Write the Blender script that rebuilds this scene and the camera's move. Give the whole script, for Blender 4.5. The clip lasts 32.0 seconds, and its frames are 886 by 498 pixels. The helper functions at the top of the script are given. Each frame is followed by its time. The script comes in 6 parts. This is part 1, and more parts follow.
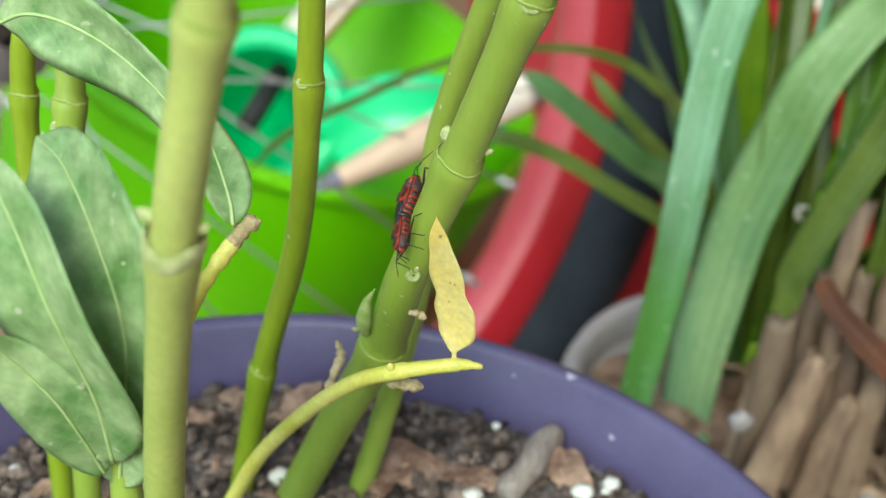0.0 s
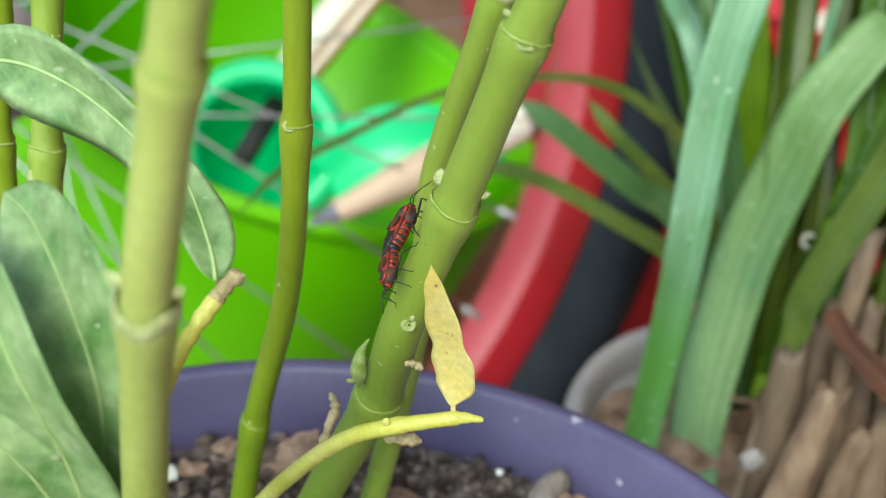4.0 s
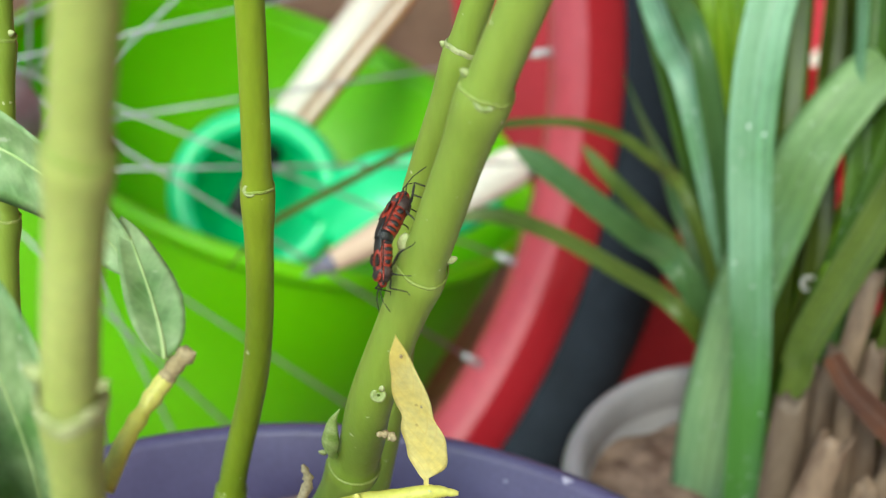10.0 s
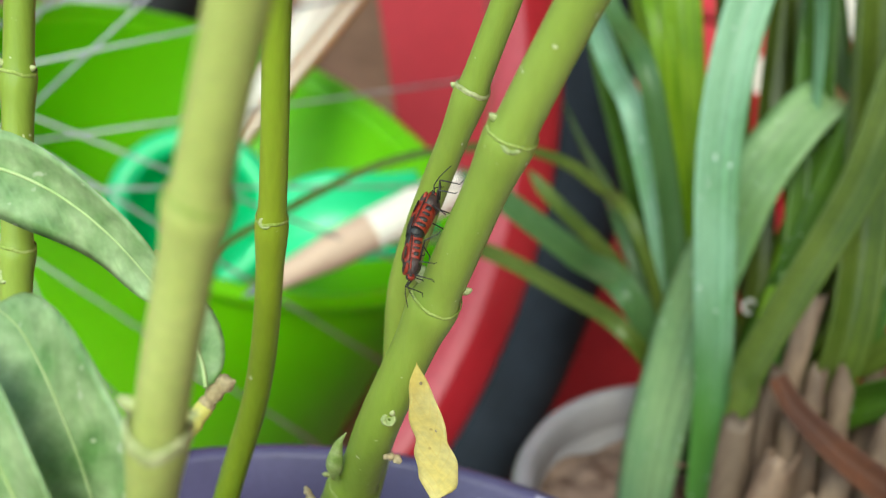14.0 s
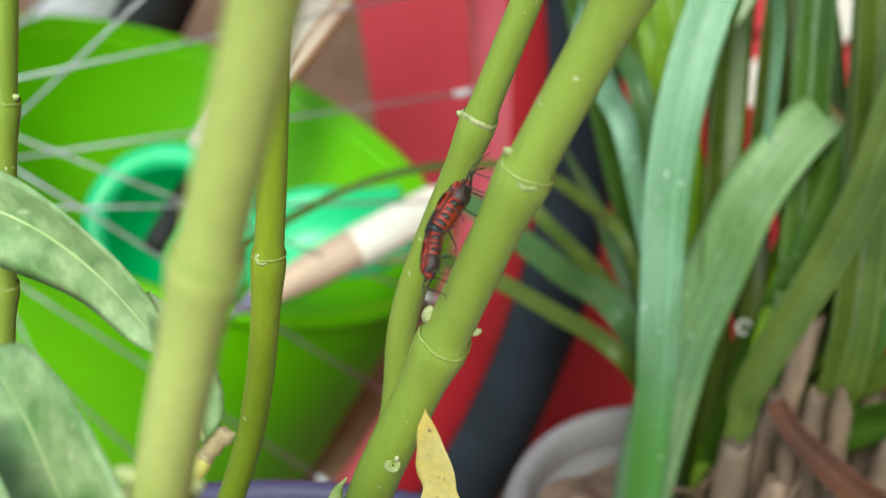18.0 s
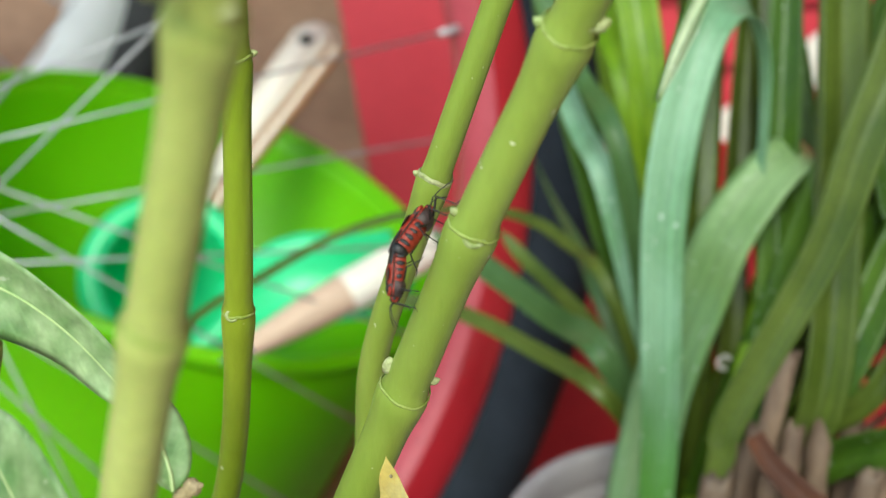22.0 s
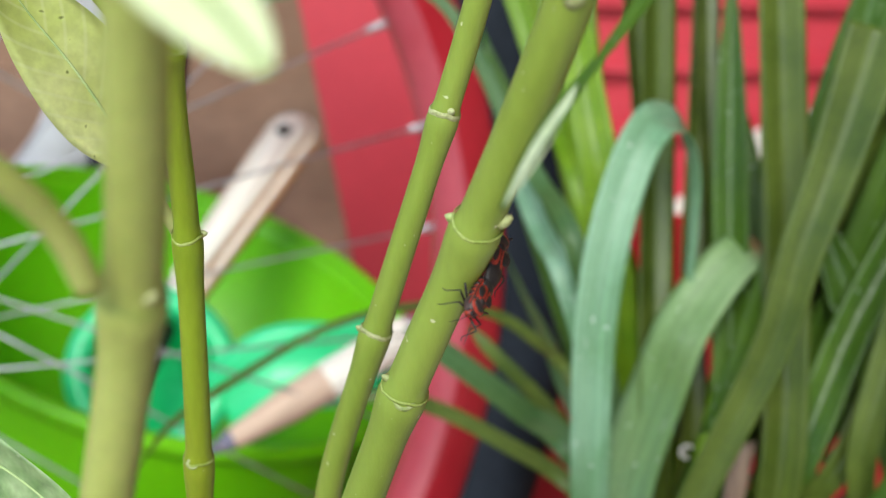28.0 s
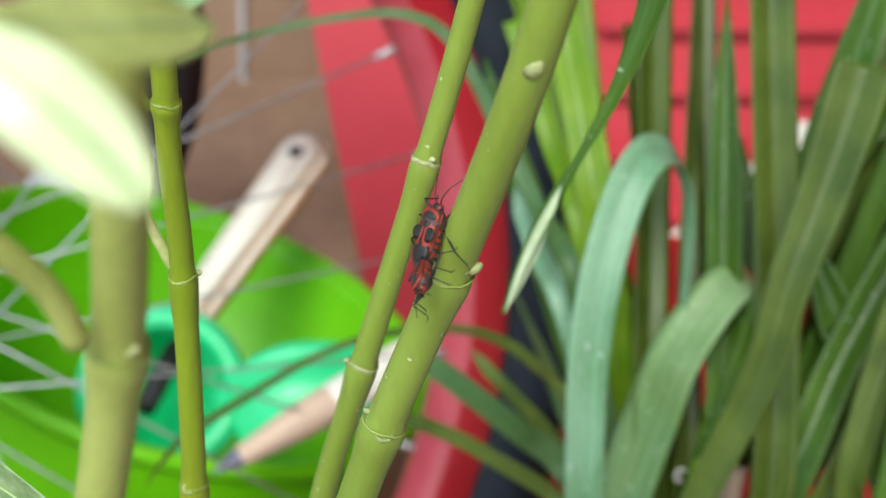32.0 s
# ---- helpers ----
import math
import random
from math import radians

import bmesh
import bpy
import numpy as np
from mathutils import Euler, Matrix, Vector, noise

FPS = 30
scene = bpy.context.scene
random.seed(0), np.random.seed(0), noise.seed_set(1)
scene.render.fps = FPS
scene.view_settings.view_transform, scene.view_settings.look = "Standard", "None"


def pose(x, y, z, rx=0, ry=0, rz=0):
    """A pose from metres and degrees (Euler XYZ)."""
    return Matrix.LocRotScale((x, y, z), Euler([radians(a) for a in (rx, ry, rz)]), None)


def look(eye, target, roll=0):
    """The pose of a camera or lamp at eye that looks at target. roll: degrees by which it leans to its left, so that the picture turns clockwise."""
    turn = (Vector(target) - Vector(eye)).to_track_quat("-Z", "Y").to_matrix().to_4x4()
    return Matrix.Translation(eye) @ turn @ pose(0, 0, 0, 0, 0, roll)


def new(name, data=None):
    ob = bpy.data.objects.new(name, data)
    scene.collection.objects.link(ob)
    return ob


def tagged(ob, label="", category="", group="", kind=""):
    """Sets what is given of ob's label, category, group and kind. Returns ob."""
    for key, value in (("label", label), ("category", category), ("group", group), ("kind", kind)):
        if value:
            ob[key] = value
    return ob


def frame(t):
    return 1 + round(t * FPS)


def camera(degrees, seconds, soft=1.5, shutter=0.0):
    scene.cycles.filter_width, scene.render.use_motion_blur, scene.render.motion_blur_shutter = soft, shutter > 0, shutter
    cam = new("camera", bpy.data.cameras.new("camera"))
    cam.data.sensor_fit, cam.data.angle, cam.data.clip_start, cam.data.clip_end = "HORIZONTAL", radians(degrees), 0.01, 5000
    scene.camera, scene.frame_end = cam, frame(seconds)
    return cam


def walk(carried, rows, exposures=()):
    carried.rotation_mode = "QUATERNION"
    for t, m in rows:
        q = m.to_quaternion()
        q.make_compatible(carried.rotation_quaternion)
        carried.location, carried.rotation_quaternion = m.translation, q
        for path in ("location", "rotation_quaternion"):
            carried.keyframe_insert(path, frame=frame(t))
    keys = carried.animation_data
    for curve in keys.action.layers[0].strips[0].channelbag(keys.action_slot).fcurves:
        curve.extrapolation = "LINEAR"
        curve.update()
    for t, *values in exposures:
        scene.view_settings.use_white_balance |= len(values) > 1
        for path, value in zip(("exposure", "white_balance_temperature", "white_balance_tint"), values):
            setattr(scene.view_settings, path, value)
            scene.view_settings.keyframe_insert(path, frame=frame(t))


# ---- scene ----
U = 0.69   # metres to one unit of the plan below
cam = camera(36.0, 32.0, soft=1.15)
# focus lies on the stem with the insects
cam.data.dof.use_dof = True
cam.data.dof.focus_distance = 0.192 * U
cam.data.dof.aperture_fstop = 24.0 / U
PATH = [
    (0, (0.00233, -0.00319, 0.43746), (0.00119, 0.16526, 0.31716), 4.50),
    (0.5, (0.00274, -0.00292, 0.43826), (0.00162, 0.16555, 0.31798), 4.60),
    (1, (0.00285, -0.00226, 0.43725), (0.00317, 0.16648, 0.31736), 4.77),
    (1.5, (0.00318, -0.00110, 0.43624), (0.00381, 0.16805, 0.31693), 4.72),
    (2, (0.00267, 0.00082, 0.43371), (0.00139, 0.17007, 0.31453), 4.20),
    (2.5, (0.00215, 0.00177, 0.43382), (-0.00014, 0.17098, 0.31461), 3.94),
    (3, (0.00065, 0.00276, 0.43396), (-0.00234, 0.17191, 0.31468), 3.95),
    (3.5, (0.00138, 0.00270, 0.43579), (-0.00082, 0.17265, 0.31764), 3.72),
    (5.5, (0.00534, 0.00822, 0.43213), (0.00230, 0.17963, 0.31612), 2.07),
    (6, (0.00388, 0.00831, 0.43144), (0.00021, 0.17988, 0.31569), 1.85),
    (6.5, (0.00478, 0.01079, 0.43043), (0.00203, 0.18253, 0.31489), 1.98),
    (7, (0.00432, 0.00977, 0.43194), (0.00177, 0.18167, 0.31663), 2.12),
    (7.5, (0.00455, 0.00932, 0.43308), (0.00078, 0.18190, 0.31883), 1.63),
    (8, (0.00598, 0.00911, 0.43325), (0.00213, 0.18182, 0.31921), 1.61),
    (8.5, (0.00596, 0.00955, 0.43307), (0.00084, 0.18213, 0.31890), 1.43),
    (9, (0.00474, 0.00927, 0.43232), (0.00027, 0.18214, 0.31855), 1.51),
    (9.5, (0.00636, 0.00963, 0.43342), (0.00267, 0.18304, 0.32043), 1.69),
    (10, (0.00649, 0.00972, 0.43436), (0.00309, 0.18374, 0.32233), 1.68),
    (10.5, (0.00369, 0.00854, 0.43436), (0.00177, 0.18319, 0.32327), 1.96),
    (11, (0.00056, 0.00744, 0.43530), (0.00087, 0.18251, 0.32485), 2.30),
    (11.5, (0.00002, 0.00794, 0.43716), (0.00188, 0.18361, 0.32768), 3.14),
    (12, (-0.00173, 0.00596, 0.43688), (0.00279, 0.18164, 0.32749), 3.32),
    (12.5, (-0.00260, 0.00795, 0.43724), (0.00301, 0.18354, 0.32776), 4.58),
    (13, (-0.00190, 0.00565, 0.43949), (0.00442, 0.18170, 0.33078), 3.92),
    (13.5, (-0.00213, 0.00535, 0.43908), (0.00667, 0.18165, 0.33097), 3.87),
    (14, (-0.00339, 0.00498, 0.43862), (0.00666, 0.18048, 0.32933), 4.34),
    (14.5, (-0.00596, 0.00693, 0.43643), (0.00525, 0.18237, 0.32714), 4.78),
    (16.5, (-0.00606, 0.01056, 0.43774), (0.00797, 0.18644, 0.32949), 5.00),
    (17, (-0.00691, 0.01194, 0.43651), (0.00820, 0.18680, 0.32676), 4.41),
    (17.5, (-0.00491, 0.01461, 0.43507), (0.00958, 0.19017, 0.32637), 4.18),
    (18, (-0.00604, 0.01199, 0.43721), (0.00754, 0.18815, 0.32936), 4.68),
    (18.5, (-0.00642, 0.01111, 0.43652), (0.00615, 0.18677, 0.32774), 4.53),
    (19, (-0.00674, 0.01029, 0.43684), (0.00570, 0.18606, 0.32823), 4.02),
    (19.5, (-0.00589, 0.00883, 0.43786), (0.00697, 0.18526, 0.33036), 3.98),
    (20, (-0.00626, 0.00738, 0.44005), (0.00619, 0.18472, 0.33402), 3.32),
    (20.5, (-0.00565, 0.00677, 0.44069), (0.00780, 0.18460, 0.33559), 3.59),
    (21, (-0.00448, 0.00718, 0.44089), (0.00922, 0.18487, 0.33559), 3.75),
    (21.5, (-0.00354, 0.00576, 0.44213), (0.01017, 0.18401, 0.33779), 3.34),
    (22, (-0.00225, 0.00683, 0.44222), (0.01079, 0.18596, 0.33931), 3.10),
    (22.5, (-0.00281, 0.00688, 0.44129), (0.01090, 0.18594, 0.33835), 3.70),
    (23, (-0.00297, 0.00546, 0.44305), (0.01072, 0.18528, 0.34143), 3.49),
    (23.5, (-0.00345, 0.00542, 0.44274), (0.01092, 0.18559, 0.34183), 3.78),
    (24, (-0.00699, 0.00411, 0.44238), (0.00636, 0.18414, 0.34108), 3.51),
    (24.5, (-0.01248, 0.00612, 0.44386), (0.00336, 0.18675, 0.34400), 3.76),
    (25, (-0.01526, 0.00843, 0.44937), (0.00633, 0.18972, 0.35183), 4.36),
    (25.5, (-0.01469, 0.00245, 0.44727), (0.01544, 0.18301, 0.35064), 6.27),
    (27.5, (-0.00467, 0.00083, 0.45314), (0.02743, 0.18289, 0.36001), 4.59),
    (28, (0.00247, 0.00002, 0.45697), (0.01683, 0.18355, 0.36230), 1.64),
    (28.5, (0.01212, -0.00535, 0.45698), (0.00989, 0.17804, 0.36102), -2.01),
    (29, (0.01707, -0.00839, 0.45809), (0.00538, 0.17464, 0.36209), -3.22),
    (29.5, (0.01057, -0.00666, 0.46447), (0.00386, 0.17846, 0.37211), -2.27),
    (30, (0.01159, -0.00856, 0.46542), (0.01165, 0.17685, 0.37337), -0.86),
    (30.5, (0.00735, -0.00694, 0.46477), (0.01034, 0.17816, 0.37214), -0.35),
    (31, (0.00766, -0.00837, 0.46463), (0.01384, 0.17624, 0.37121), 0.22),
    (31.5, (0.00641, -0.00804, 0.46418), (0.01476, 0.17660, 0.37098), 0.90),
    (32, (0.00564, -0.00618, 0.46315), (0.01754, 0.17852, 0.37045), 1.71),
]
walk(cam, [(t, look(eye, target, roll)) for t, eye, target, roll in PATH], exposures=((0, 0.9, 6600, -13), (9, 0.86, 6600, -12), (13, 0.82, 6600, -11), (25, 0.80, 6650, -4), (28, 0.70, 6450, 1), (30, 0.67, 6550, -4), (32, 0.72, 6450, -3)))

# ---- light: bright open shade, with a soft high sun ----
world = bpy.data.worlds.new("world")
scene.world = world
world.use_nodes = True
wn = world.node_tree.nodes
sky = wn.new("ShaderNodeTexSky")
sky.sky_type = "NISHITA"
sky.sun_disc = False
sky.sun_elevation = radians(47)
sky.sun_rotation = radians(200)
wn["Background"].inputs[1].default_value = 0.15
world.node_tree.links.new(sky.outputs[0], wn["Background"].inputs[0])
sun_data = bpy.data.lights.new("sun", "SUN")
sun_data.energy = 1.9
sun_data.angle = radians(24)
sun_data.color = (1.0, 0.96, 0.9)
sun = new("sun", sun_data)
sun.matrix_world = look((-0.4, -1.2, 1.95), (0, 0.3, 0.3))


# ---- materials ----
def mat(name, a, b, scale=60.0, rough=0.5, metal=0.0, bump=0.15, fine=600.0, grain=0.25, spec=0.5, sub=0.0, trans=0.0, stretch=None,
        speck=None, speck_scale=300.0, speck_at=0.66, per_object=0.0, coat=0.0, base_tone=None, stripes=0.0, veins=None, island=0.0):
    """Two tones mixed by a broad noise, fine grain over it, relief, and specks of a third tone."""
    m = bpy.data.materials.new(name)
    m.use_nodes = True
    n, l = m.node_tree.nodes, m.node_tree.links
    p = n["Principled BSDF"]
    co = n.new("ShaderNodeTexCoord")
    mp = n.new("ShaderNodeMapping")
    l.new(co.outputs["Object"], mp.inputs[0])
    if stretch:
        mp.inputs["Scale"].default_value = stretch
    info = n.new("ShaderNodeObjectInfo")
    n1 = n.new("ShaderNodeTexNoise")
    n1.noise_dimensions = "4D"
    n1.inputs["Scale"].default_value = scale / U
    n1.inputs["Detail"].default_value = 4
    l.new(mp.outputs[0], n1.inputs["Vector"])
    l.new(info.outputs["Random"], n1.inputs["W"])
    ramp = n.new("ShaderNodeValToRGB")
    ramp.color_ramp.elements[0].position, ramp.color_ramp.elements[1].position = 0.36, 0.64
    ramp.color_ramp.elements[0].color, ramp.color_ramp.elements[1].color = (*a, 1), (*b, 1)
    l.new(n1.outputs[0], ramp.inputs[0])
    n2 = n.new("ShaderNodeTexNoise")
    n2.inputs["Scale"].default_value = fine / U
    n2.inputs["Detail"].default_value = 3
    l.new(mp.outputs[0], n2.inputs["Vector"])
    mr = n.new("ShaderNodeMapRange")
    mr.inputs[1].default_value, mr.inputs[2].default_value = 0.25, 0.75
    mr.inputs[3].default_value, mr.inputs[4].default_value = 1 - grain, 1 + grain
    l.new(n2.outputs[0], mr.inputs[0])
    mul = n.new("ShaderNodeVectorMath")
    mul.operation = "SCALE"
    l.new(ramp.outputs[0], mul.inputs[0])
    l.new(mr.outputs[0], mul.inputs["Scale"])
    out = mul.outputs[0]
    if per_object:
        mo = n.new("ShaderNodeMapRange")
        mo.inputs[3].default_value, mo.inputs[4].default_value = 1 - per_object, 1 + per_object
        l.new(info.outputs["Random"], mo.inputs[0])
        m2 = n.new("ShaderNodeVectorMath")
        m2.operation = "SCALE"
        l.new(out, m2.inputs[0])
        l.new(mo.outputs[0], m2.inputs["Scale"])
        out = m2.outputs[0]
    def times(value, src):
        node = n.new("ShaderNodeVectorMath")
        node.operation = "SCALE"
        l.new(src, node.inputs[0])
        l.new(value, node.inputs["Scale"])
        return node.outputs[0]

    def ranged(src, lo, hi, a_=0.0, b_=1.0):
        node = n.new("ShaderNodeMapRange")
        node.inputs[1].default_value, node.inputs[2].default_value, node.inputs[3].default_value, node.inputs[4].default_value = a_, b_, lo, hi
        l.new(src, node.inputs[0])
        return node.outputs[0]

    if island:
        geo = n.new("ShaderNodeNewGeometry")
        out = times(ranged(geo.outputs["Random Per Island"], 1 - island, 1 + island), out)
    if base_tone:
        # greener towards the foot of the blade, in uneven streaks, below any painted sheen
        sp = n.new("ShaderNodeSeparateXYZ")
        l.new(co.outputs["UV"], sp.inputs[0])
        ad = n.new("ShaderNodeMath")
        ad.operation = "MULTIPLY_ADD"
        l.new(n1.outputs[0], ad.inputs[0])
        ad.inputs[1].default_value = 0.9
        l.new(sp.outputs[1], ad.inputs[2])
        bt = n.new("ShaderNodeMix")
        bt.data_type = "RGBA"
        l.new(ranged(ad.outputs[0], 0.75, 0.0, 0.45, 0.8), bt.inputs[0])
        l.new(out, bt.inputs[6])
        bt.inputs[7].default_value = (*base_tone, 1)
        out = bt.outputs[2]
    if stripes:
        um = n.new("ShaderNodeMapping")
        um.inputs["Scale"].default_value = (26, 1.2, 1)
        l.new(co.outputs["UV"], um.inputs[0])
        sn = n.new("ShaderNodeTexNoise")
        sn.inputs["Scale"].default_value = 1.0
        sn.inputs["Detail"].default_value = 3
        l.new(um.outputs[0], sn.inputs["Vector"])
        out = times(ranged(sn.outputs[0], 1 - stripes, 1 + stripes, 0.3, 0.7), out)
    if veins:
        sep = n.new("ShaderNodeSeparateXYZ")
        l.new(co.outputs["UV"], sep.inputs[0])
        m1 = n.new("ShaderNodeMath")
        m1.operation = "SUBTRACT"
        l.new(sep.outputs[0], m1.inputs[0])
        m1.inputs[1].default_value = 0.5
        m2_ = n.new("ShaderNodeMath")
        m2_.operation = "ABSOLUTE"
        l.new(m1.outputs[0], m2_.inputs[0])
        m3 = n.new("ShaderNodeMath")
        m3.operation = "MULTIPLY_ADD"
        l.new(m2_.outputs[0], m3.inputs[0])
        m3.inputs[1].default_value = -0.42
        l.new(sep.outputs[1], m3.inputs[2])
        m4 = n.new("ShaderNodeMath")
        m4.operation = "MULTIPLY"
        l.new(m3.outputs[0], m4.inputs[0])
        m4.inputs[1].default_value = 62.0
        m5 = n.new("ShaderNodeMath")
        m5.operation = "SINE"
        l.new(m4.outputs[0], m5.inputs[0])
        vx = n.new("ShaderNodeMix")
        vx.data_type = "RGBA"
        l.new(ranged(m5.outputs[0], 0.0, 0.3, 0.7, 1.0), vx.inputs[0])
        l.new(out, vx.inputs[6])
        vx.inputs[7].default_value = (*veins, 1)
        out = vx.outputs[2]
    if speck:
        n3 = n.new("ShaderNodeTexNoise")
        n3.inputs["Scale"].default_value = speck_scale / U
        n3.inputs["Detail"].default_value = 1
        l.new(co.outputs["Object"], n3.inputs["Vector"])
        r3 = n.new("ShaderNodeMapRange")
        r3.inputs[1].default_value, r3.inputs[2].default_value = speck_at, speck_at + 0.05
        l.new(n3.outputs[0], r3.inputs[0])
        mx = n.new("ShaderNodeMix")
        mx.data_type = "RGBA"
        l.new(r3.outputs[0], mx.inputs[0])
        l.new(out, mx.inputs[6])
        mx.inputs[7].default_value = (*speck, 1)
        out = mx.outputs[2]
    l.new(out, p.inputs["Base Color"])
    rr = n.new("ShaderNodeMapRange")
    rr.inputs[3].default_value, rr.inputs[4].default_value = max(0.03, rough - 0.12), min(1, rough + 0.12)
    l.new(n1.outputs[0], rr.inputs[0])
    l.new(rr.outputs[0], p.inputs["Roughness"])
    p.inputs["Metallic"].default_value = metal
    p.inputs["Specular IOR Level"].default_value = spec
    p.inputs["Coat Weight"].default_value = coat
    if sub:
        p.inputs["Subsurface Weight"].default_value = sub
        p.inputs["Subsurface Radius"].default_value = (0.6, 1.0, 0.3)
        p.inputs["Subsurface Scale"].default_value = 0.002
    bm_ = n.new("ShaderNodeBump")
    bm_.inputs["Strength"].default_value = bump
    bm_.inputs["Distance"].default_value = 0.0006
    l.new(n2.outputs[0], bm_.inputs["Height"])
    l.new(bm_.outputs[0], p.inputs["Normal"])
    if trans:
        # a thin leaf lets part of the light through
        tr = n.new("ShaderNodeBsdfTranslucent")
        l.new(out, tr.inputs[0])
        ms = n.new("ShaderNodeMixShader")
        ms.inputs[0].default_value = trans
        l.new(p.outputs[0], ms.inputs[1])
        l.new(tr.outputs[0], ms.inputs[2])
        l.new(ms.outputs[0], n["Material Output"].inputs[0])
    return m


M_STEM = mat("stem_green", (0.236, 0.335, 0.044), (0.308, 0.402, 0.072), 60, 0.42, grain=0.06, stretch=(1, 1, 0.25), fine=900, sub=0.12, speck=(0.62, 0.66, 0.4), speck_scale=700, speck_at=0.74)
M_STEM_DARK = mat("stem_olive", (0.20, 0.29, 0.016), (0.28, 0.36, 0.026), 60, 0.4, grain=0.06, stretch=(1, 1, 0.25), fine=900, sub=0.1, speck=(0.55, 0.58, 0.3), speck_scale=700, speck_at=0.76)
M_STEM_PALE = mat("stem_pale", (0.361, 0.421, 0.103), (0.430, 0.473, 0.146), 60, 0.5, grain=0.1, fine=800, sub=0.12)
M_NODE = mat("node_cork", (0.36, 0.42, 0.12), (0.56, 0.57, 0.3), 300, 0.7, grain=0.25, fine=2500, bump=0.4)
M_RING_GREEN = mat("node_green", (0.27, 0.36, 0.06), (0.4, 0.47, 0.14), 400, 0.6, grain=0.2, fine=2500, bump=0.3)
M_BUD = mat("bud_scale", (0.34, 0.385, 0.15), (0.52, 0.545, 0.28), 500, 0.6, grain=0.2, fine=2500, bump=0.3)
M_SCAR = mat("leaf_scar_skin", (0.25, 0.32, 0.09), (0.42, 0.47, 0.22), 900, 0.6, grain=0.2, fine=2500, bump=0.3)
M_BUD_GREEN = mat("bud_green", (0.25, 0.36, 0.08), (0.42, 0.5, 0.2), 500, 0.5, grain=0.2, fine=2500)
M_LEAF = mat("leaf_mottled", (0.15, 0.29, 0.09), (0.42, 0.55, 0.28), 165, 0.42, grain=0.22, fine=500, trans=0.25, speck=(0.5, 0.58, 0.38), speck_scale=420, speck_at=0.705, veins=(0.30, 0.46, 0.2))
M_LEAF_PALE = mat("leaf_pale", (0.52, 0.6, 0.17), (0.72, 0.76, 0.36), 60, 0.5, grain=0.15, fine=500, trans=0.35, speck=(0.2, 0.24, 0.06), speck_scale=500, speck_at=0.73, veins=(0.74, 0.78, 0.45))
# near-white colour stands in for direct sun on the leaf
M_LEAF_WHITE = mat("leaf_sunlit_white", (0.72, 0.84, 0.46), (0.86, 0.92, 0.66), 50, 0.35, grain=0.03, fine=400, trans=0.08)
M_VEIN = mat("leaf_vein", (0.34, 0.47, 0.18), (0.48, 0.58, 0.28), 200, 0.5, grain=0.1)
M_YELLOW = mat("leaf_yellow", (0.93, 0.78, 0.25), (0.96, 0.86, 0.4), 120, 0.5, grain=0.12, fine=900, trans=0.3, speck=(0.42, 0.27, 0.06), speck_scale=340, speck_at=0.755, veins=(0.86, 0.70, 0.22))
M_TWIG_YELLOW = mat("twig_yellow", (0.56, 0.54, 0.09), (0.68, 0.64, 0.18), 150, 0.45, grain=0.12, fine=1200, sub=0.1, speck=(0.3, 0.24, 0.06), speck_scale=600, speck_at=0.75)
M_TWIG_DRY = mat("twig_dry", (0.35, 0.27, 0.14), (0.52, 0.42, 0.26), 300, 0.8, grain=0.3, fine=1500, bump=0.5)
M_POT = mat("purple_plastic", (0.078, 0.064, 0.15), (0.105, 0.088, 0.19), 40, 0.42, grain=0.08, fine=700, speck=(0.42, 0.38, 0.5), speck_scale=230, speck_at=0.75, bump=0.08)
M_SOIL = mat("potting_soil", (0.055, 0.045, 0.046), (0.2, 0.165, 0.16), 130, 0.95, grain=0.5, fine=900, bump=0.8, spec=0.2)
M_CRUMB = mat("soil_crumb", (0.05, 0.036, 0.032), (0.22, 0.165, 0.145), 260, 0.95, grain=0.4, fine=1200, bump=0.6, spec=0.2, island=0.65)
M_BARK = mat("bark_chip", (0.13, 0.075, 0.055), (0.36, 0.24, 0.185), 120, 0.9, grain=0.35, fine=900, bump=0.6, per_object=0.4, spec=0.2)
M_STICK = mat("weathered_twig", (0.16, 0.12, 0.105), (0.30, 0.25, 0.23), 150, 0.85, grain=0.3, fine=900, stretch=(1, 0.3, 1), bump=0.5)
M_PERLITE = mat("perlite", (0.66, 0.64, 0.6), (0.85, 0.84, 0.8), 300, 0.9, grain=0.15, fine=1500, bump=0.5)
M_BUCKET = mat("green_plastic", (0.24, 0.72, 0.008), (0.29, 0.80, 0.014), 8, 0.38, grain=0.03, fine=150, bump=0.03, sub=0.0, trans=0.42)
M_RING = mat("mint_plastic", (0.04, 0.6, 0.22), (0.08, 0.7, 0.32), 20, 0.35, grain=0.04, bump=0.03)
M_WOOD = mat("pale_wood", (0.74, 0.62, 0.50), (0.88, 0.82, 0.74), 14, 0.55, grain=0.12, fine=160, stretch=(1, 1, 0.15), bump=0.1)
M_EDGE = mat("orange_brown_wood", (0.42, 0.20, 0.09), (0.60, 0.34, 0.18), 30, 0.5, grain=0.15, fine=200, stretch=(1, 1, 0.2))
M_CONE = mat("bare_wood", (0.50, 0.34, 0.26), (0.64, 0.47, 0.36), 20, 0.6, grain=0.12, fine=160, stretch=(1, 1, 0.2))
M_WHITE = mat("white_plastic", (0.76, 0.72, 0.64), (0.84, 0.8, 0.73), 30, 0.45, grain=0.05, bump=0.05)
M_GREY_TIP = mat("grey_rubber", (0.10, 0.10, 0.16), (0.16, 0.15, 0.22), 60, 0.6, grain=0.1)
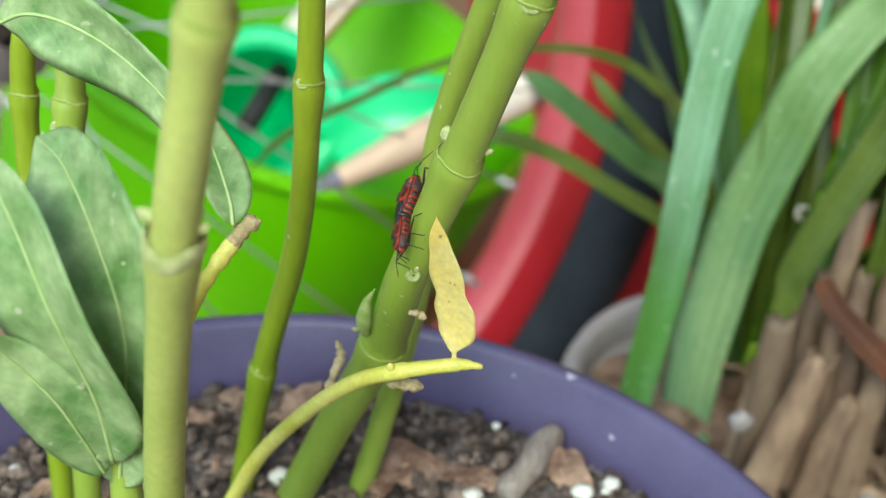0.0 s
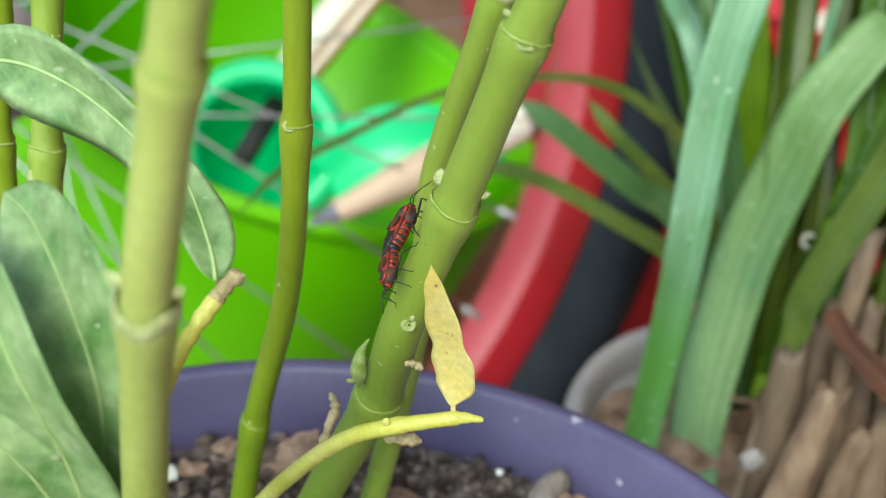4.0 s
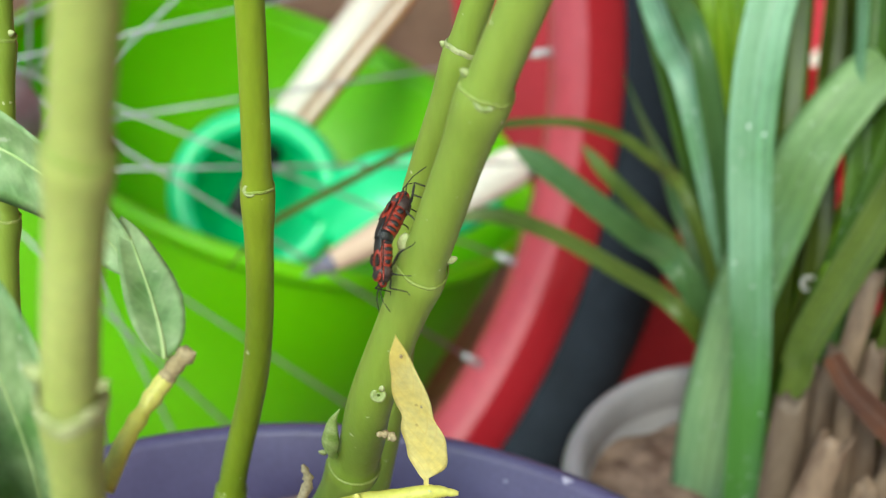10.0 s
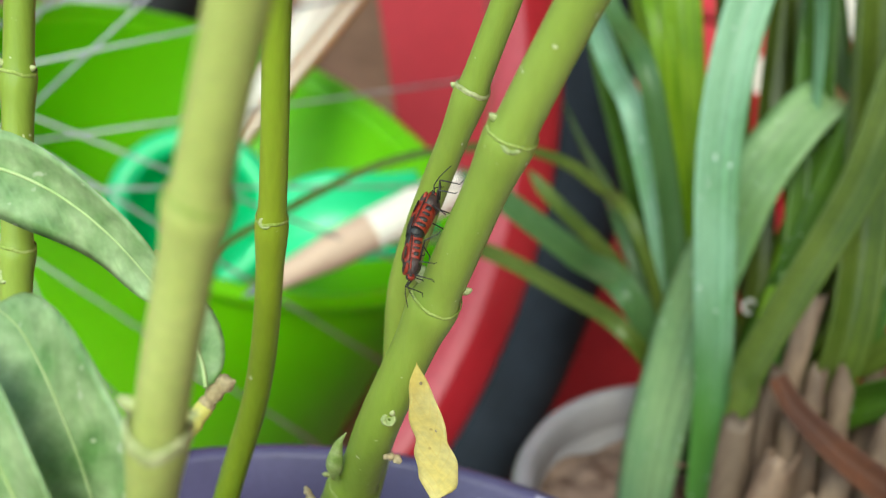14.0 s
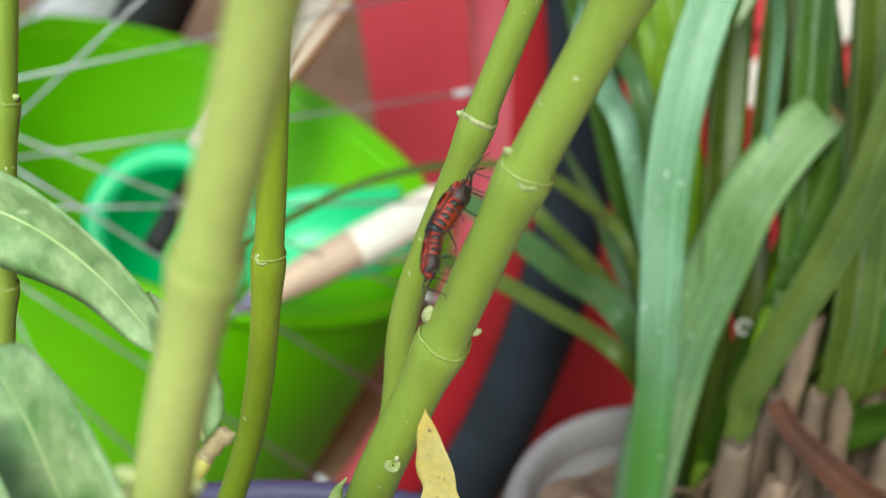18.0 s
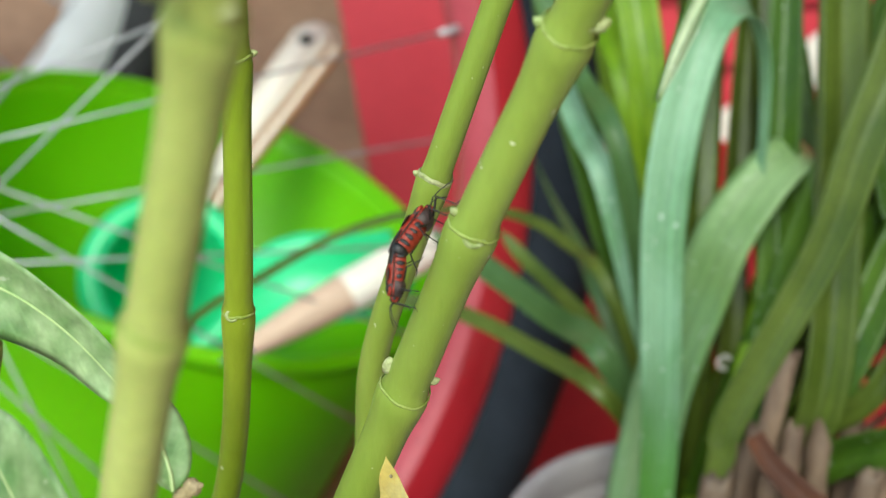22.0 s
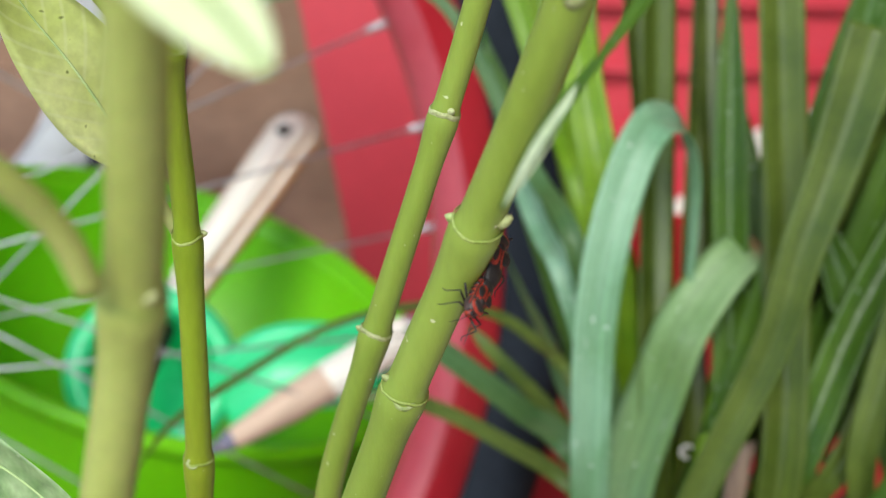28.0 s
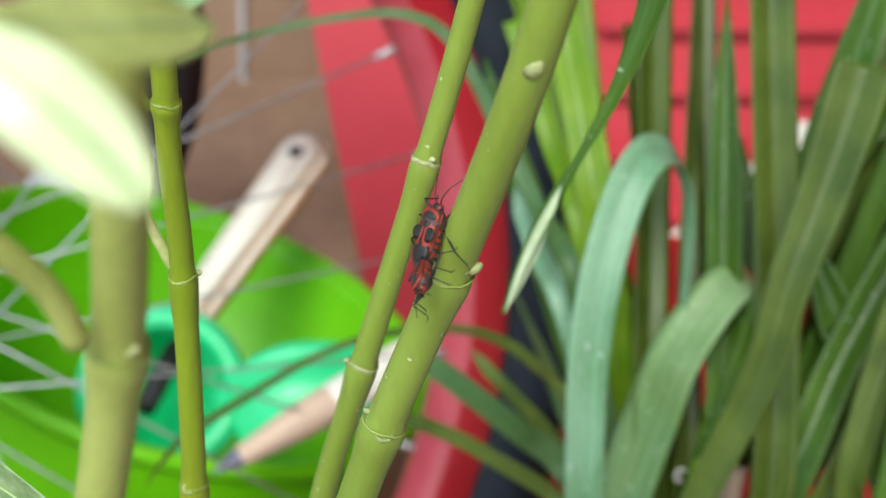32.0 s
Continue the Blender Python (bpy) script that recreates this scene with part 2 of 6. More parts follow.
M_HOLE = mat("hole_shade", (0.015, 0.012, 0.01), (0.03, 0.025, 0.02), 60, 0.9)
M_TYRE = mat("tyre_rubber", (0.011, 0.015, 0.022), (0.022, 0.028, 0.04), 30, 0.8, spec=0.2, grain=0.2, fine=300, bump=0.2)
M_RIM = mat("red_paint", (0.37, 0.011, 0.022), (0.44, 0.018, 0.033), 12, 0.3, grain=0.04, fine=200, bump=0.03, coat=0.4)
M_RIM_IN = mat("red_paint_paler", (0.38, 0.04, 0.062), (0.44, 0.066, 0.095), 25, 0.5, grain=0.08, fine=200)
M_STEEL = mat("spoke_steel", (0.36, 0.36, 0.39), (0.48, 0.48, 0.51), 100, 0.4, metal=0.5, grain=0.1)
M_RED = mat("red_board", (0.483, 0.021, 0.041), (0.552, 0.032, 0.057), 6, 0.5, grain=0.05, fine=120, bump=0.05)
# a darker copy of the crate's red, with the tub's shade in it
M_TUB = mat("shaded_red_plastic", (0.42, 0.012, 0.022), (0.5, 0.02, 0.03), 8, 0.5, grain=0.06, fine=120, bump=0.05)
M_STRAP = mat("strap_leaf", (0.042, 0.105, 0.009), (0.095, 0.185, 0.018), 45, 0.36, grain=0.1, fine=700, trans=0.2, stretch=(1, 1, 0.35), speck=(0.5, 0.6, 0.5), speck_scale=650, speck_at=0.725, stripes=0.3)
# the bluish tones paint the sky's sheen onto a green leaf
M_STRAP_SHEEN = mat("strap_leaf_sky_sheen", (0.125, 0.275, 0.14), (0.29, 0.47, 0.32), 40, 0.42, grain=0.1, fine=700, trans=0.15, stretch=(1, 1, 0.35), base_tone=(0.16, 0.36, 0.05), speck=(0.6, 0.7, 0.6), speck_scale=650, speck_at=0.715, stripes=0.3)
M_STRAP_GREY = mat("strap_leaf_greyish", (0.150, 0.265, 0.085), (0.28, 0.41, 0.19), 40, 0.42, grain=0.1, fine=700, trans=0.15, stretch=(1, 1, 0.35), base_tone=(0.155, 0.33, 0.225), speck=(0.6, 0.7, 0.6), speck_scale=650, speck_at=0.715, stripes=0.3)
# green foot; the bluish upper part again has sky sheen in its colour
M_STRAP_BENT = mat("strap_leaf_bent", (0.130, 0.285, 0.135), (0.27, 0.46, 0.29), 40, 0.42, grain=0.1, fine=700, trans=0.15, stretch=(1, 1, 0.35), base_tone=(0.075, 0.22, 0.012), speck=(0.75, 0.82, 0.75), speck_scale=500, speck_at=0.725, stripes=0.3)
M_STRAP_FAN = mat("strap_leaf_green", (0.058, 0.133, 0.034), (0.110, 0.202, 0.069), 45, 0.34, grain=0.1, fine=700, trans=0.25, stretch=(1, 1, 0.35), stripes=0.3)
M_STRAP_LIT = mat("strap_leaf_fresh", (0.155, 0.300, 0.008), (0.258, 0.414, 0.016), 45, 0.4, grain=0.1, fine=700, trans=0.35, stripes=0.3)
M_STRAP_OLIVE = mat("strap_leaf_olive", (0.062, 0.1, 0.011), (0.115, 0.16, 0.024), 45, 0.4, grain=0.12, fine=700, trans=0.2, stripes=0.35)
M_DRY = mat("dry_sheath", (0.105, 0.062, 0.042), (0.27, 0.185, 0.13), 60, 0.6, grain=0.18, fine=500, stretch=(2.5, 2.5, 0.12), bump=0.18, per_object=0.5)
M_RUST = mat("rust_leaf", (0.05, 0.013, 0.004), (0.095, 0.027, 0.008), 60, 0.7, grain=0.2)
M_GREYPOT = mat("grey_glaze", (0.25, 0.225, 0.24), (0.34, 0.31, 0.33), 30, 0.5, grain=0.08)
M_GROUND = mat("brown_paving", (0.25, 0.15, 0.10), (0.33, 0.21, 0.145), 6, 0.9, grain=0.2, fine=60, bump=0.3)
M_WALL = mat("brown_render", (0.24, 0.14, 0.095), (0.31, 0.195, 0.135), 5, 0.9, grain=0.08, fine=50, bump=0.2)
M_GREYBAR = mat("grey_painted_metal", (0.46, 0.46, 0.5), (0.58, 0.58, 0.62), 12, 0.5, grain=0.06)
M_BLACK = mat("black_rubber", (0.012, 0.012, 0.014), (0.025, 0.025, 0.028), 30, 0.7)
M_LEDGE = mat("concrete", (0.28, 0.27, 0.25), (0.4, 0.385, 0.36), 10, 0.9, grain=0.2, fine=120, bump=0.3)
M_BUG_RED = mat("insect_red", (0.251, 0.021, 0.011), (0.384, 0.044, 0.024), 700, 0.45, grain=0.2, fine=5000, bump=0.2)
M_BUG_BLACK = mat("insect_black", (0.010, 0.009, 0.010), (0.03, 0.026, 0.026), 900, 0.45, grain=0.2, fine=5000, bump=0.2)
M_BUG_WING = mat("insect_wing", (0.018, 0.010, 0.010), (0.06, 0.028, 0.024), 900, 0.5, grain=0.3, fine=4000, bump=0.3)
M_TIP = mat("dry_leaf_tip", (0.46, 0.56, 0.32), (0.62, 0.68, 0.48), 90, 0.5, grain=0.12, trans=0.2)
M_BUG_GREY = mat("insect_grey", (0.035, 0.022, 0.021), (0.085, 0.05, 0.046), 900, 0.5, grain=0.2, fine=5000, bump=0.2)


# ---- shape helpers ----
def part(name, bm, material, parent, label="", smooth=True):
    me = bpy.data.meshes.new(name)
    bm.transform(Matrix.Scale(U, 4))
    bm.normal_update()
    for f in bm.faces:
        f.smooth = smooth
    bm.to_mesh(me)
    bm.free()
    me.materials.append(material)
    ob = new(name, me)
    ob.parent = parent
    if label:
        ob["label"] = label
    return ob


def thing(name, at, label, category, group="", kind=""):
    ob = new(name)
    ob.location = at
    ob.empty_display_size = 0.01
    tagged(ob, label, category, group, kind)
    return ob


def spline(points, steps):
    """Points along a smooth curve through the given ones; each point may carry more values than three."""
    p = [np.array(q, float) for q in points]
    p = [2 * p[0] - p[1], *p, 2 * p[-1] - p[-2]]
    out = []
    for i in range(1, len(p) - 2):
        for k in range(steps):
            t = k / steps
            a, b, c, d = p[i - 1:i + 3]
            out.append(0.5 * (2 * b + (c - a) * t + (2 * a - 5 * b + 4 * c - d) * t * t + (3 * b - a - 3 * c + d) * t ** 3))
    out.append(p[-2])
    return out


def tube(points, radii, origin=(0, 0, 0), sides=16, bm=None, cap=True, flat=1.0):
    """A round tube along points with a radius at each."""
    bm = bm or bmesh.new()
    pts = [Vector(q[:3]) - Vector(origin) for q in points]
    ref = Vector((0.31, 0.95, 0.05)).normalized()
    rings = []
    for i, q in enumerate(pts):
        d = (pts[min(i + 1, len(pts) - 1)] - pts[max(i - 1, 0)]).normalized()
        a = (ref - d * ref.dot(d)).normalized()
        ref = a
        b = d.cross(a)
        rings.append([bm.verts.new(q + float(radii[i]) * (a * math.cos(k * math.tau / sides) * flat + b * math.sin(k * math.tau / sides))) for k in range(sides)])
    for r, s in zip(rings, rings[1:]):
        for k in range(sides):
            bm.faces.new((r[k], r[(k + 1) % sides], s[(k + 1) % sides], s[k]))
    if cap:
        bm.faces.new(rings[0][::-1])
        bm.faces.new(rings[-1])
    return bm


def lathe(profile, sides=64, bm=None):
    """A solid of revolution about z; profile: radius, height."""
    bm = bm or bmesh.new()
    rings = [[bm.verts.new((r * math.cos(k * math.tau / sides), r * math.sin(k * math.tau / sides), z)) for k in range(sides)] for r, z in profile]
    for r, s in zip(rings, rings[1:]):
        for k in range(sides):
            bm.faces.new((r[k], r[(k + 1) % sides], s[(k + 1) % sides], s[k]))
    return bm


def box(size, at=(0, 0, 0), bevel=0.0, bm=None):
    bm = bm or bmesh.new()
    made = bmesh.ops.create_cube(bm, size=1.0, matrix=Matrix.Translation(at) @ Matrix.Diagonal((*size, 1)))
    if bevel:
        edges = {e for v in made["verts"] for e in v.link_edges}
        bmesh.ops.bevel(bm, geom=list(edges), offset=bevel, segments=2, affect="EDGES")
    return bm


def blob(size, at=(0, 0, 0), seed=0.0, rough=0.25, level=2, bm=None):
    """An uneven lump."""
    bm = bm or bmesh.new()
    made = bmesh.ops.create_icosphere(bm, subdivisions=level, radius=1.0)
    for v in made["verts"]:
        k = 1 + rough * noise.noise(v.co * 1.7 + Vector((seed, seed * 0.7, 3.1)))
        v.co = Vector((v.co.x * size[0] * k, v.co.y * size[1] * k, v.co.z * size[2] * k)) + Vector(at)
    return bm


def ribbon(points, width, face, origin=(0, 0, 0), fold=0.25, thick=0.0006, steps=8, profile=None, wave=0.0, seed=0.0, cols=6, twist=0.0, crease=1.3):
    """A leaf blade along points: face points out of its upper side; fold raises the edges; profile gives the width along it."""
    c = spline(points, steps)
    n = len(c)
    bm = bmesh.new()
    ref = Vector(face).normalized()
    top, low, place = [], [], {}
    for i in range(n):
        s = i / (n - 1)
        q = Vector(c[i][:3]) - Vector(origin)
        d = (Vector(c[min(i + 1, n - 1)][:3]) - Vector(c[max(i - 1, 0)][:3])).normalized()
        up = (ref - d * ref.dot(d))
        if up.length < 1e-4:
            up = Vector((0, 0, 1))
        up.normalize()
        ref = up
        up = Matrix.Rotation(twist * s, 3, d) @ up
        side = d.cross(up)
        w = width * (profile(s) if profile else 1.0) / 2
        rt, rl = [], []
        for k in range(cols + 1):
            u = 2 * k / cols - 1
            z = fold * w * abs(u) ** crease + wave * width * math.sin(9 * s + seed + 2.2 * (u > 0)) * abs(u) ** 2
            rt.append(bm.verts.new(q + side * (u * w) + up * z))
            rl.append(bm.verts.new(q + side * (u * w * 0.985) + up * (z - thick * (1 - 0.75 * abs(u)))))
            place[rt[-1]] = place[rl[-1]] = (k / cols, s)
        top.append(rt)
        low.append(rl)
    for i in range(n - 1):
        for k in range(cols):
            bm.faces.new((top[i][k], top[i][k + 1], top[i + 1][k + 1], top[i + 1][k]))
            bm.faces.new((low[i][k + 1], low[i][k], low[i + 1][k], low[i + 1][k + 1]))
        bm.faces.new((low[i][0], top[i][0], top[i + 1][0], low[i + 1][0]))
        bm.faces.new((top[i][cols], low[i][cols], low[i + 1][cols], top[i + 1][cols]))
    for k in range(cols):
        bm.faces.new((top[0][k + 1], top[0][k], low[0][k], low[0][k + 1]))
        bm.faces.new((top[-1][k], top[-1][k + 1], low[-1][k + 1], low[-1][k]))
    layer = bm.loops.layers.uv.new("along")
    for f in bm.faces:
        for c in f.loops:
            c[layer].uv = place[c.vert]
    return bm


def lance(s):
    """The width of a lance-shaped leaf along its length."""
    return max(0.03, math.sin(math.pi * min(1, s) ** 0.8) ** 0.8)


def strap(s):
    return max(0.05, min(1.0, 0.75 + 0.8 * s) * (1 - max(0, (s - 0.8) / 0.2) ** 2.2))


def flare(s):
    return 0.28 + 0.72 * min(1.0, s * 1.15) ** 1.3


def droopy(s):
    """Broad above, thin in the middle, spoon-shaped near the tip."""
    return max(0.04, 1.0 - 1.55 * s if s < 0.55 else 0.15 + 0.2 * math.sin(math.pi * (s - 0.55) / 0.45) ** 1.2)


def blunt(s):
    return min(1.0, 0.7 + 0.8 * s)


# ---- the setting ----
def setting():
    g = part("ground", box((80, 80, 0.1), (0, 10, -0.024)), M_GROUND, None, smooth=False)
    tagged(g, "brown paved ground under the bucket and wheel", "ground", kind="structure")
    w = part("wall_north", box((8, 0.2, 3.2), (0, 1.9, 1.37)), M_WALL, None, smooth=False)
    tagged(w, "plain brown rendered wall behind the toys", "wall", kind="structure")
    # unseen wall, added to keep sky light off the right side
    e = part("wall_east", box((0.2, 6, 3.2), (1.05, -1.2, 1.37)), M_WALL, None, smooth=False)
    tagged(e, "plain brown side wall out of view, added to shade the right", "wall", kind="structure")
    l = part("ledge", box((0.705, 0.69, 0.174), (0.2225, 0.045, 0.113), 0.006), M_LEDGE, None, smooth=False)
    tagged(l, "low plain concrete ledge under the plant pots", "ledge", kind="structure")


setting()


# ---- far things: wheel, bucket and toys ----
def bicycle_wheel():
    hub = Vector((-0.1957, 0.5044, 0.3731))
    t = thing("bicycle_wheel", hub, "leaning bicycle wheel with red rim, steel spokes and black tyre", "bicycle wheel")
    # the disc lies in local xy, its near side towards +z
    t.matrix_basis = Matrix.Translation(hub) @ Matrix(((0.8856, 0.4645, 0.0), (-0.1274, 0.2429, 0.9616), (0.4466, -0.8516, 0.2743))).transposed().to_4x4()
    ri = 0.2753
    prof = [(ri + 0.0515 + 0.028 * math.cos(a), 0.029 * math.sin(a)) for a in [k * math.tau / 18 for k in range(19)]]
    tyre = part("tyre", lathe(prof, 160), M_TYRE, t, "black rubber tyre")
    for s in (-1, 1):
        part("bead_line", lathe([(ri + 0.0345 + 0.0008 * math.cos(a), s * 0.0218 + 0.0008 * math.sin(a)) for a in [k * math.tau / 6 for k in range(7)]], 120), M_TYRE, tyre)
    side = [(ri + q, z) for q, z in ((0.0075, -0.0178), (0.026, -0.0185), (0.030, -0.0165), (0.028, 0.0), (0.030, 0.0165), (0.026, 0.0185), (0.0075, 0.0178))]
    rim = part("rim", lathe(side, 160), M_RIM, t, "glossy red rim")
    part("rim_bed", lathe([(ri + 0.0075, -0.0178), (ri + 0.0055, -0.0172), (ri, -0.007), (ri - 0.002, 0.0), (ri, 0.007), (ri + 0.0055, 0.0172), (ri + 0.0075, 0.0178)], 160), M_RIM_IN, rim, "paler red inner face")
    part("hub", lathe([(0.006, -0.055), (0.012, -0.04), (0.025, -0.033), (0.025, -0.030), (0.013, -0.026), (0.013, 0.026), (0.025, 0.030), (0.025, 0.033), (0.012, 0.04), (0.006, 0.055)], 32), M_STEEL, t, "steel hub")
    for i in range(32):
        a = radians(-4.6 + i * 11.25)
        s = 1 if i % 2 else -1
        h = a + radians(67) * (1 if ((i - 1) // 2) % 2 == 0 else -1)
        p0 = Vector((0.021 * math.cos(h), 0.021 * math.sin(h), 0.0315 * s))
        p1 = Vector((ri * math.cos(a), ri * math.sin(a), 0.004 * s))
        sp = part("spoke", tube([p0, p1], [0.00075, 0.00075], sides=6), M_STEEL, t)
        d = (p1 - p0).normalized()
        part("nipple", tube([p1 - d * 0.012, p1 - d * 0.004, p1 + d * 0.002], [0.0018, 0.0021, 0.003], sides=8), M_STEEL, sp)


def bucket():
    n = Vector((0.316, 0.048, 0.947)).normalized()
    c = Vector((-0.1076, 0.7522, 0.2456))
    x = Vector((1, 0, -0.33)).normalized()
    x = (x - n * x.dot(n)).normalized()
    m = Matrix.Translation(c) @ Matrix((x, n.cross(x), n)).transposed().to_4x4()
    t = thing("bucket", c, "bright green plastic bucket leaning over, full of garden toys", "bucket")
    t.matrix_basis = m
    r = 0.166
    part("shell", lathe([(0.002, -0.183), (0.138, -0.183), (0.143, -0.177), (r - 0.004, -0.012), (r - 0.002, -0.004), (r - 0.005, -0.004), (r - 0.007, -0.012), (0.139, -0.173), (0.002, -0.177)], 72), M_BUCKET, t)
    part("rim", lathe([(r - 0.0052, -0.006), (r + 0.0015, -0.008), (r + 0.003, -0.002), (r + 0.001, 0.002), (r - 0.004, 0.002), (r - 0.0052, -0.002)], 72), M_BUCKET, t, "rolled rim of the bucket")


def tilted(at, axis, xdir=(1, 0, 0)):
    n = Vector(axis).normalized()
    x = Vector(xdir)
    x = (x - n * x.dot(n)).normalized()
    return Matrix.Translation(at) @ Matrix((x, n.cross(x), n)).transposed().to_4x4()


def toys():
    # cup with a thick rim, lying in the bucket
    c = Vector((-0.1096, 0.6734, 0.2368))
    cup = thing("toy_cup", c, "mint green plastic toy cup lying in the bucket", "toy cup")
    cup.matrix_basis = tilted(c, (0.1, -0.78, 0.62))
    r = 0.042
    part("cup_rim", lathe([(r + 0.0078 * math.cos(a), 0.0078 * math.sin(a)) for a in [k * math.tau / 12 for k in range(13)]], 48), M_RING, cup, "thick pale mint rim")
    part("cup_body", lathe([(r, -0.002), (0.030, -0.062), (0.0003, -0.063), (0.0003, -0.060), (0.027, -0.059), (r - 0.004, -0.002)], 48), M_RING, cup)
    # black bar, added to draw the dark shadow band in the cup
    rod = thing("shade_rod", Vector((-0.1171, 0.6550, 0.2365)), "short black rod added as the shadow band inside the mint cup", "rod")
    part("bar", tube([(0, 0, 0), (0.0123, 0.0500, 0.0099)], [0.0065, 0.0065], sides=12), M_BLACK, rod)
    # wooden paddle with a hole in its end
    a, b = Vector((-0.0256, 0.8780, 0.3111)), Vector((-0.1047, 0.7450, 0.2383))
    d = (b - a).normalized()
    pad = thing("wooden_paddle", a, "pale wooden tool handle with a hanging hole", "tool handle")
    pad.matrix_basis = tilted(a, d, d.cross(Vector((-0.35, -0.82, 0.42))))
    L = (b - a).length
    w = 0.0185

    def handle_bar(grow, thick, bevel):
        bm = bmesh.new()
        outl = [(-w * grow * math.cos(k * math.pi / 14), -w * grow * math.sin(k * math.pi / 14)) for k in range(15)] + [(w * grow * 0.92, L * 0.3), (w * grow * 0.66, L), (-w * grow * 0.66, L), (-w * grow * 0.92, L * 0.3)]
        f = bm.faces.new([bm.verts.new((u, -thick / 2, v + w)) for u, v in outl])
        ext = bmesh.ops.extrude_face_region(bm, geom=[f])
        bmesh.ops.translate(bm, verts=[g for g in ext["geom"] if isinstance(g, bmesh.types.BMVert)], vec=(0, thick, 0))
        bmesh.ops.bevel(bm, geom=bm.edges[:], offset=bevel, segments=4, affect="EDGES")
        bmesh.ops.recalc_face_normals(bm, faces=bm.faces[:])
        return bm

    body = part("handle", handle_bar(0.9, 0.022, 0.0055), M_WOOD, pad)
    part("worn_edge", handle_bar(1.0, 0.0150, 0.0045), M_EDGE, body, "orange-brown edge of the handle")
    # the hanging hole is not cut: dark discs paint its shade
    for y in (-0.0112, 0.0112):
        part("hole", tube([(0.002, y, 0.023), (0.002, y * 0.97, 0.023)], [0.0052, 0.0052], sides=16), M_HOLE, body, "dark disc for the shade in the hanging hole")
    # toy pencil across the bucket's edge
    a, b = Vector((-0.0682, 0.5561, 0.2615)), Vector((0.0409, 0.6230, 0.2944))
    d = (b - a).normalized()
    L = (b - a).length
    pen = thing("toy_pencil", a, "thick white toy pencil with wooden cone and grey tip", "toy pencil")
    pen.matrix_basis = tilted(a, d)
    part("lead", lathe([(0.0003, 0), (0.0016, 0.0035), (0.0055, 0.016)], 24), M_GREY_TIP, pen, "dark grey tip")
    part("cone", lathe([(0.0055, 0.016), (0.0094, 0.05), (0.0101, 0.072)], 24), M_CONE, pen, "bare wooden cone")
    part("shaft", lathe([(0.0101, 0.072), (0.0106, 0.0735), (0.0109, L - 0.012), (0.01, L - 0.008)], 24), M_WHITE, pen, "white shaft")
    part("end_cap", lathe([(0.01, L - 0.008), (0.0091, L - 0.003), (0.0067, L), (0.0003, L)], 24), M_GREYPOT, pen, "grey end cap")
    # flat mint scoop between the other toys
    c = Vector((-0.0236, 0.6642, 0.2419))
    sc = thing("toy_scoop", c, "mint green plastic toy scoop in the bucket", "toy scoop")
    sc.matrix_basis = tilted(c, (0.05, -0.75, 0.65))
    part("blade", ribbon([(-0.045, -0.02, -0.012), (-0.015, 0, 0), (0.02, 0.004, 0), (0.045, 0.016, -0.006)], 0.05, (0, 0, 1), fold=0.35, thick=0.002, profile=lambda s: 0.55 + 0.45 * math.sin(math.pi * (0.15 + 0.75 * s))), M_RING, sc)
    part("grip", tube([(0.04, 0.014, -0.004), (0.06, 0.022, -0.008), (0.082, 0.03, -0.014)], [0.006, 0.0075, 0.006], sides=12), M_RING, sc)


def red_crate():
    g = 0.026
    c = Vector(((-0.0085, 1.0600, 0.1792)[0] + 0.42, 1.06, g))
    t = thing("red_crate", c, "tall red plastic crate with ridges standing behind the wheel", "crate")
    hgt = 1.06

    def leaned(bm):
        for v in bm.verts:
            v.co.y += 0.32 * (v.co.z + g - 0.18)
        return bm

    def shear(bm):
        # its free end leans outwards
        for v in bm.verts:
            if v.co.x < -0.3:
                v.co.x -= 0.21 * (v.co.z + g - 0.18) - 0.3 * v.co.y
        return leaned(bm)

    part("side_panel", shear(box((0.84, 0.024, hgt), (0, 0.012, hgt / 2), 0.006)), M_RED, t, smooth=False)
    part("back_panel", shear(box((0.84, 0.024, hgt), (0, 0.3, hgt / 2), 0.006)), M_RED, t, smooth=False)
    for x in (-0.408, 0.408):
        part("end_panel", shear(box((0.024, 0.26, hgt), (x, 0.156, hgt / 2), 0.004)), M_RED, t, smooth=False)
    part("base", leaned(box((0.7, 0.26, 0.024), (0, 0.156, 0.014))), M_RED, t, smooth=False)
    for k in range(18):
        part("ridge", leaned(box((0.58, 0.016, 0.022), (0.08, -0.0075, 0.0435 + 0.052 * k), 0.007)), M_RED, t, smooth=False)
    a, b = Vector((0.2472, 1.0600, 0.1171)), Vector((0.3957, 1.0600, 0.2435))
    d = b - a
    bm = box((d.length, 0.006, 0.034), (0, 0, 0), 0.002)
    bm.transform(Matrix.Translation((a + b) / 2 - c + Vector((0, -0.017, 0))) @ Matrix.Rotation(-math.atan2(d.z, d.x), 4, "Y"))
    part("white_strip", leaned(bm), M_WHITE, t, "slanting white plastic strip", smooth=False)


